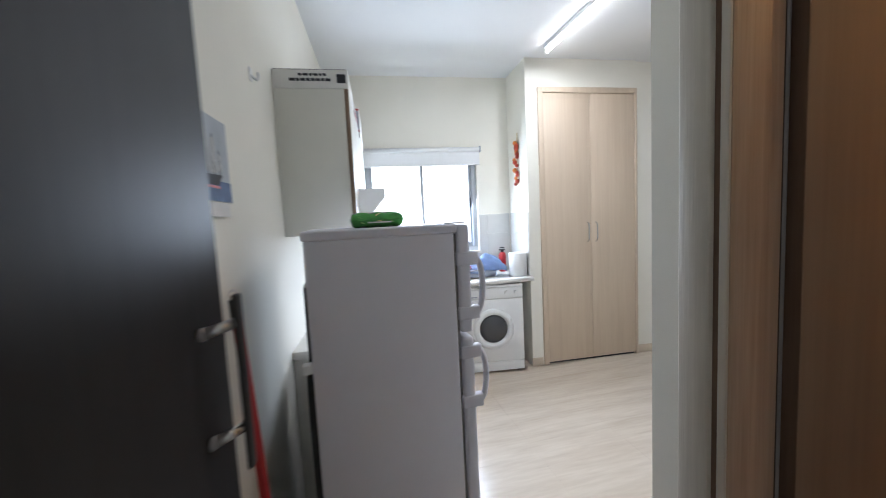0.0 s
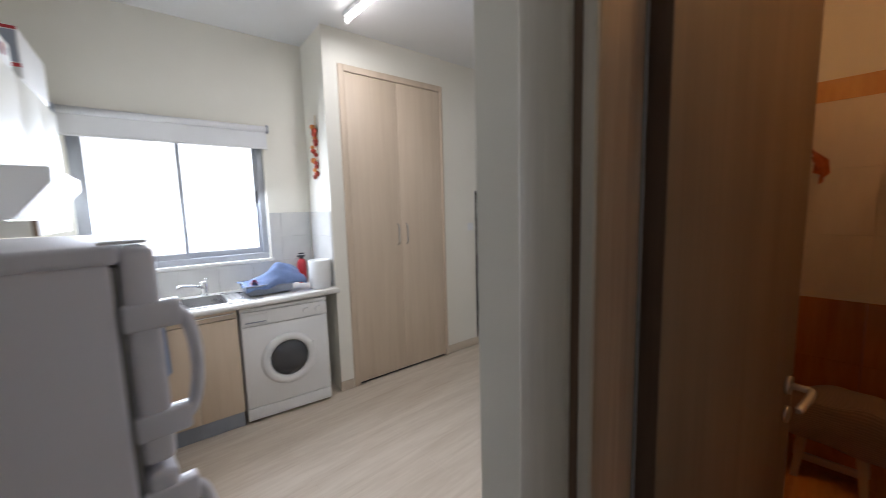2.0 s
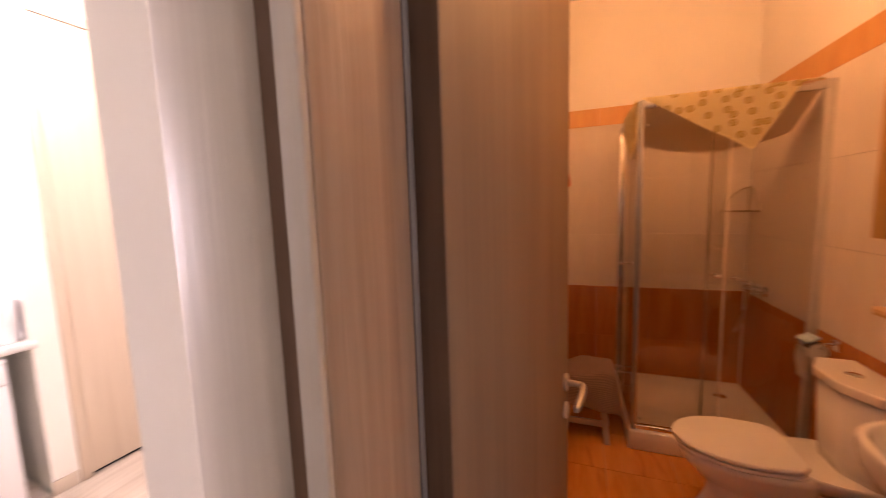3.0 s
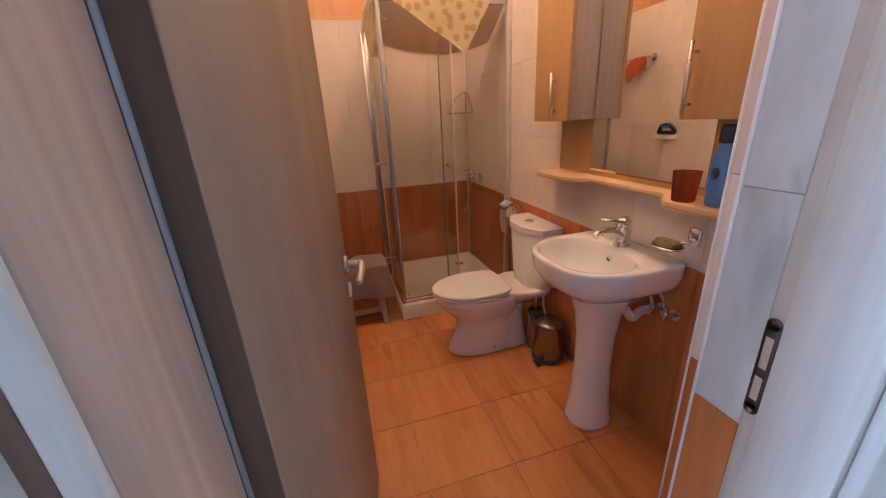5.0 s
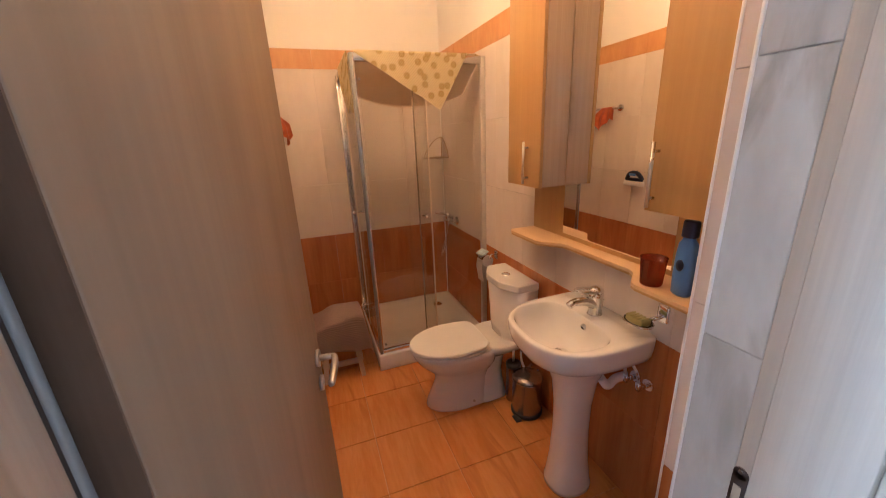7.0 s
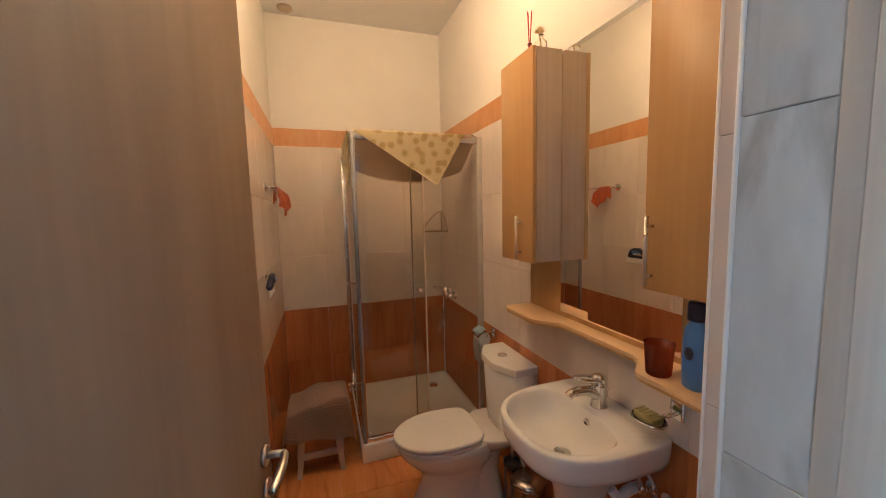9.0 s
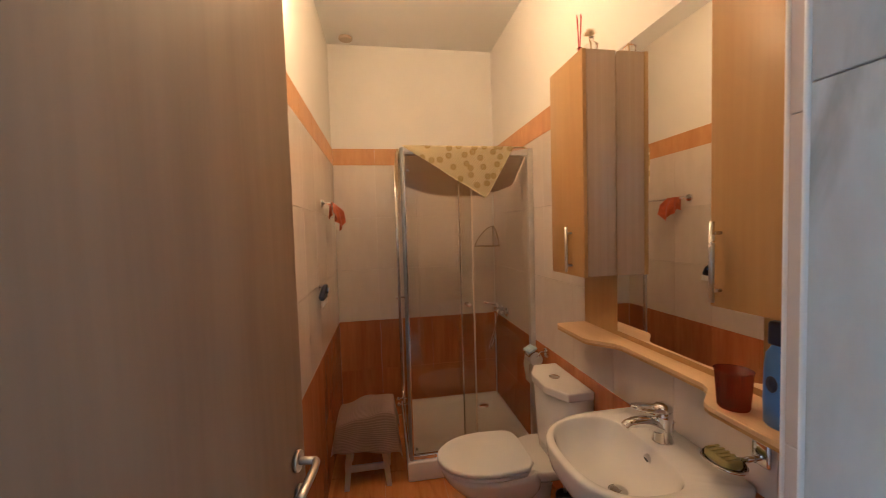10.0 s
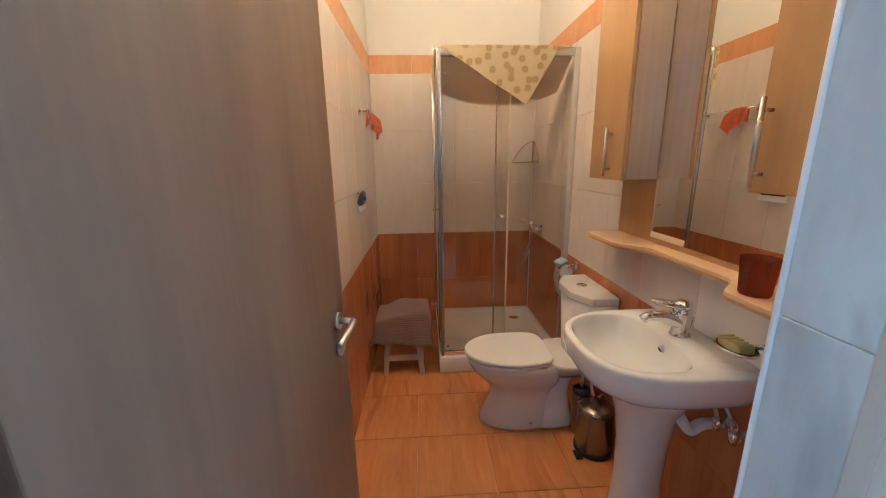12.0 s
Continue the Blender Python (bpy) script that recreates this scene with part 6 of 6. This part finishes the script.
def cutout_panel():
    # four square panels of a dark swirling fretwork, one above another
    for k in range(4):
        z0 = 0.065 + 0.406 * k
        p = thing("fretwork_panel", "dark brown swirling fretwork panel fixed to the wall", "wall panel", (3.655, 3.729, z0), "stack of fretwork panels")
        bm = bmesh.new()
        nx, nz, S = 92, 86, 0.43
        vs = {}

        def vert(i, j):
            if (i, j) not in vs:
                vs[(i, j)] = bm.verts.new((3.44 + S * i / nx, 3.722, z0 + 0.404 * j / nz))
            return vs[(i, j)]
        flowers = ((-0.34, 0.08, 13), (-0.10, -0.32, 9), (0.33, -0.27, 13), (0.12, 0.30, 9), (-0.26, 0.44, 7), (0.46, 0.20, 9), (0.10, -0.02, 7))
        for i in range(nx):
            for j in range(nz):
                u, v = (i + 0.5) / nx - 0.5, (j + 0.5) / nz - 0.5
                q = noise.noise(Vector((u * 5, v * 5, 1.7)))
                e = noise.noise(Vector((u * 5 + 9, v * 5, 4.2)))
                uu, vv = u + 0.05 * q, v + 0.05 * e
                near = sorted((math.hypot(uu - x, vv - y), x, y, n) for x, y, n in flowers)
                d, x, y, n = near[0]
                ray = math.sin(n * (math.atan2(vv - y, uu - x) + 1.6 * q * d / 0.2))
                edge = min(i, nx - 1 - i, j, nz - 1 - j)
                dark = ray > 0.30 + 0.9 * (0.16 - d) or near[1][0] - d < 0.022 or d < 0.035
                if (dark or edge < 3) and not (edge < 1 and (i * 7 + j * 5) % 9 < 3):
                    bm.faces.new((vert(i, j), vert(i + 1, j), vert(i + 1, j + 1), vert(i, j + 1)))
        g = bmesh.ops.extrude_face_region(bm, geom=bm.faces[:])
        bmesh.ops.translate(bm, vec=(0, 0.0065, 0), verts=[e for e in g["geom"] if isinstance(e, bmesh.types.BMVert)])
        bmesh.ops.recalc_face_normals(bm, faces=bm.faces[:])
        part("fretwork", bm, M_FRET, p)


cutout_panel()


def hooks_and_clothes():
    h = thing("coat_rack", "wall coat rack with round metal hooks", "coat rack", (4.2, 3.73, 2.15))
    part("board", bx(4.02, 4.55, 3.715, 3.7295, 2.14, 2.20, 0.003), M_WHITEFOIL, h)
    for x in (4.08, 4.17, 4.32, 4.47):
        part("hook", join(rod((x, 3.716, 2.18), (x, 3.66, 2.18), 0.006), lathe([(0.004, -0.016), (0.015, -0.008), (0.017, 0.002), (0.010, 0.014), (0.001, 0.017)], (x, 3.655, 2.18), 14)), M_STEEL, h)
    b = thing("red_apron", "folded red cloth hanging from a hook", "cloth", (4.17, 3.66, 1.6))
    part("cloth", sheet(lambda u, v: (4.10 + 0.13 * u + 0.03 * v * u, 3.675 - 0.02 * math.sin(7 * u) * (0.4 + v) - 0.02 * v, 2.165 - 0.56 * v), 20, 20, 0.012), M_RED, b)
    part("white_trim", bx(4.125, 4.15, 3.632, 3.636, 1.86, 1.95), M_CARD, b)
    c = thing("hanging_coat", "long cream coat hanging on the wall", "coat", (4.25, 3.66, 0.4))
    part("cloth", sheet(lambda u, v: (4.10 - 0.10 * v + (0.26 + 0.16 * v) * u, 3.695 - 0.05 * math.sin(math.pi * u) - 0.018 * math.sin(16 * u) * (0.3 + v), 1.75 - 1.35 * v), 40, 24, 0.02), M_COAT, c)
    s = thing("light_switch", "white square light switch plate", "switch", (3.37, 3.73, 1.3))
    part("plate", bx(3.33, 3.41, 3.720, 3.7295, 1.27, 1.35, 0.003), M_WHITEPLASTIC, s)
    part("rocker", bx(3.35, 3.39, 3.716, 3.721, 1.285, 1.335, 0.002), M_WHITEPLASTIC, s)


hooks_and_clothes()
ROOM = Matrix.Identity(4)


def floor_fan():
    c = Vector((2.085, 2.14, 0.565))
    f = thing("pedestal_fan", "pale blue pedestal fan with wire guard", "fan", (c.x, c.y, 0))
    m = pose(c.x, c.y, c.z, 0, 0, 150) @ pose(0, 0, 0, 90, 0, 0) @ Matrix.Scale(1.3, 4)
    blue = plain("pale_blue_plastic", (0.55, 0.64, 0.74), 0.35, var=0.03)
    g = part("guard", join(sweep([(0.205 * math.cos(a), 0.205 * math.sin(a), 0) for a in [k * math.pi / 20 for k in range(40)]], 0.007, 8, True), sweep([(0.06 * math.cos(a), 0.06 * math.sin(a), 0.055) for a in [k * math.pi / 10 for k in range(20)]], 0.004, 6, True)), blue, f, at=m)
    wires = []
    for k in range(48):
        a = k * 2 * math.pi / 48
        ca, sa = math.cos(a), math.sin(a)
        wires.append(sweep([(r * ca, r * sa, z) for r, z in ((0.205, 0.0), (0.17, 0.035), (0.10, 0.052), (0.03, 0.056))], 0.0016, 4))
        wires.append(sweep([(r * ca, r * sa, z) for r, z in ((0.205, 0.0), (0.17, -0.035), (0.10, -0.06), (0.03, -0.065))], 0.0016, 4))
    part("guard_wires", join(*wires), blue, g, at=m)
    for k in range(3):
        a0 = k * 2 * math.pi / 3

        def blade(u, v, a0=a0):
            a = a0 + (v - 0.5) * 1.5 * (0.6 + 0.5 * u)
            r = 0.03 + 0.145 * u
            return (r * math.cos(a), r * math.sin(a), 0.03 * (v - 0.5))
        part("blade", sheet(blade, 8, 8, 0.003), blue, f, at=m)
    part("hub", lathe([(0.03, -0.02), (0.032, 0.0), (0.025, 0.03), (0.001, 0.035)]), blue, f, at=m)
    part("motor", lathe([(0.045, -0.20), (0.055, -0.18), (0.055, -0.09), (0.04, -0.06)]), M_WHITEPLASTIC, f, at=m)
    part("pole", rod((c.x + 0.17, c.y - 0.04, 0.03), (c.x + 0.17, c.y - 0.04, c.z - 0.04), 0.014), M_WHITEPLASTIC, f)
    part("base", lathe([(0.19, 0), (0.195, 0.006), (0.18, 0.02), (0.05, 0.035), (0.03, 0.05)], (c.x + 0.17, c.y - 0.04, 0)), M_WHITEPLASTIC, f)


floor_fan()


def tube_lamp():
    x, y0, y1, z = 1.53, 2.14, 3.345, KC
    t = thing("fluorescent_lamp", "lit fluorescent tube on a white ceiling batten", "ceiling lamp", (x, (y0 + y1) / 2, z))
    part("batten", bx(x - 0.022, x + 0.022, y0, y1, z - 0.035, z - 0.001, 0.004), M_WHITEPLASTIC, t)
    for y in (y0 + 0.01, y1 - 0.01):
        part("lampholder", bx(x - 0.014, x + 0.014, y - 0.01, y + 0.01, z - 0.078, z - 0.035, 0.003), M_WHITEPLASTIC, t)
    part("tube", rod((x, y0 + 0.02, z - 0.058), (x, y1 - 0.02, z - 0.058), 0.013), M_TUBE, t, "glowing tube")


tube_lamp()


# ---- tiles and floor slabs ----
def splash_tiles():
    lay(bpy.data.objects["wall_kitchen_north_low"], K @ pose(0.34, 4.2, 0), 1.505, 0.902, WB - 0.026, 0.2, 0.25, M_KTILE)
    lay(bpy.data.objects["wall_kitchen_north_right"], K @ pose(WR + 0.005, 4.2, 0), 1.845 - WR - 0.005, WB - 0.026, 1.515, 0.2, 0.25, M_KTILE, start=0.16)
    lay(bpy.data.objects["wall_closet_side"], K @ pose(1.85, 4.19, 0, 0, 0, -90), 0.47, 0.902, 1.515, 0.2, 0.25, M_KTILE, start=0.05)


def floor_slabs():
    G = 0.6
    me = bpy.data.meshes.new("floor_slab")
    bm = tile_mesh(G, G, 0.0055, 0.0004, 0.0002)
    bm.to_mesh(me)
    bm.free()
    me.materials.append(M_KFLOOR)
    for i in range(-2, 9):
        for j in range(0, 6):
            ob = new("floor_slab", me)
            ob.parent = kitchen_floor
            ob.matrix_basis = Matrix.Translation((0.25 + i * G, 1.165 + j * G, -0.0055)) @ pose(0, 0, 0, -90, 0, 0)


tile_walls()
tile_floor()
splash_tiles()
floor_slabs()
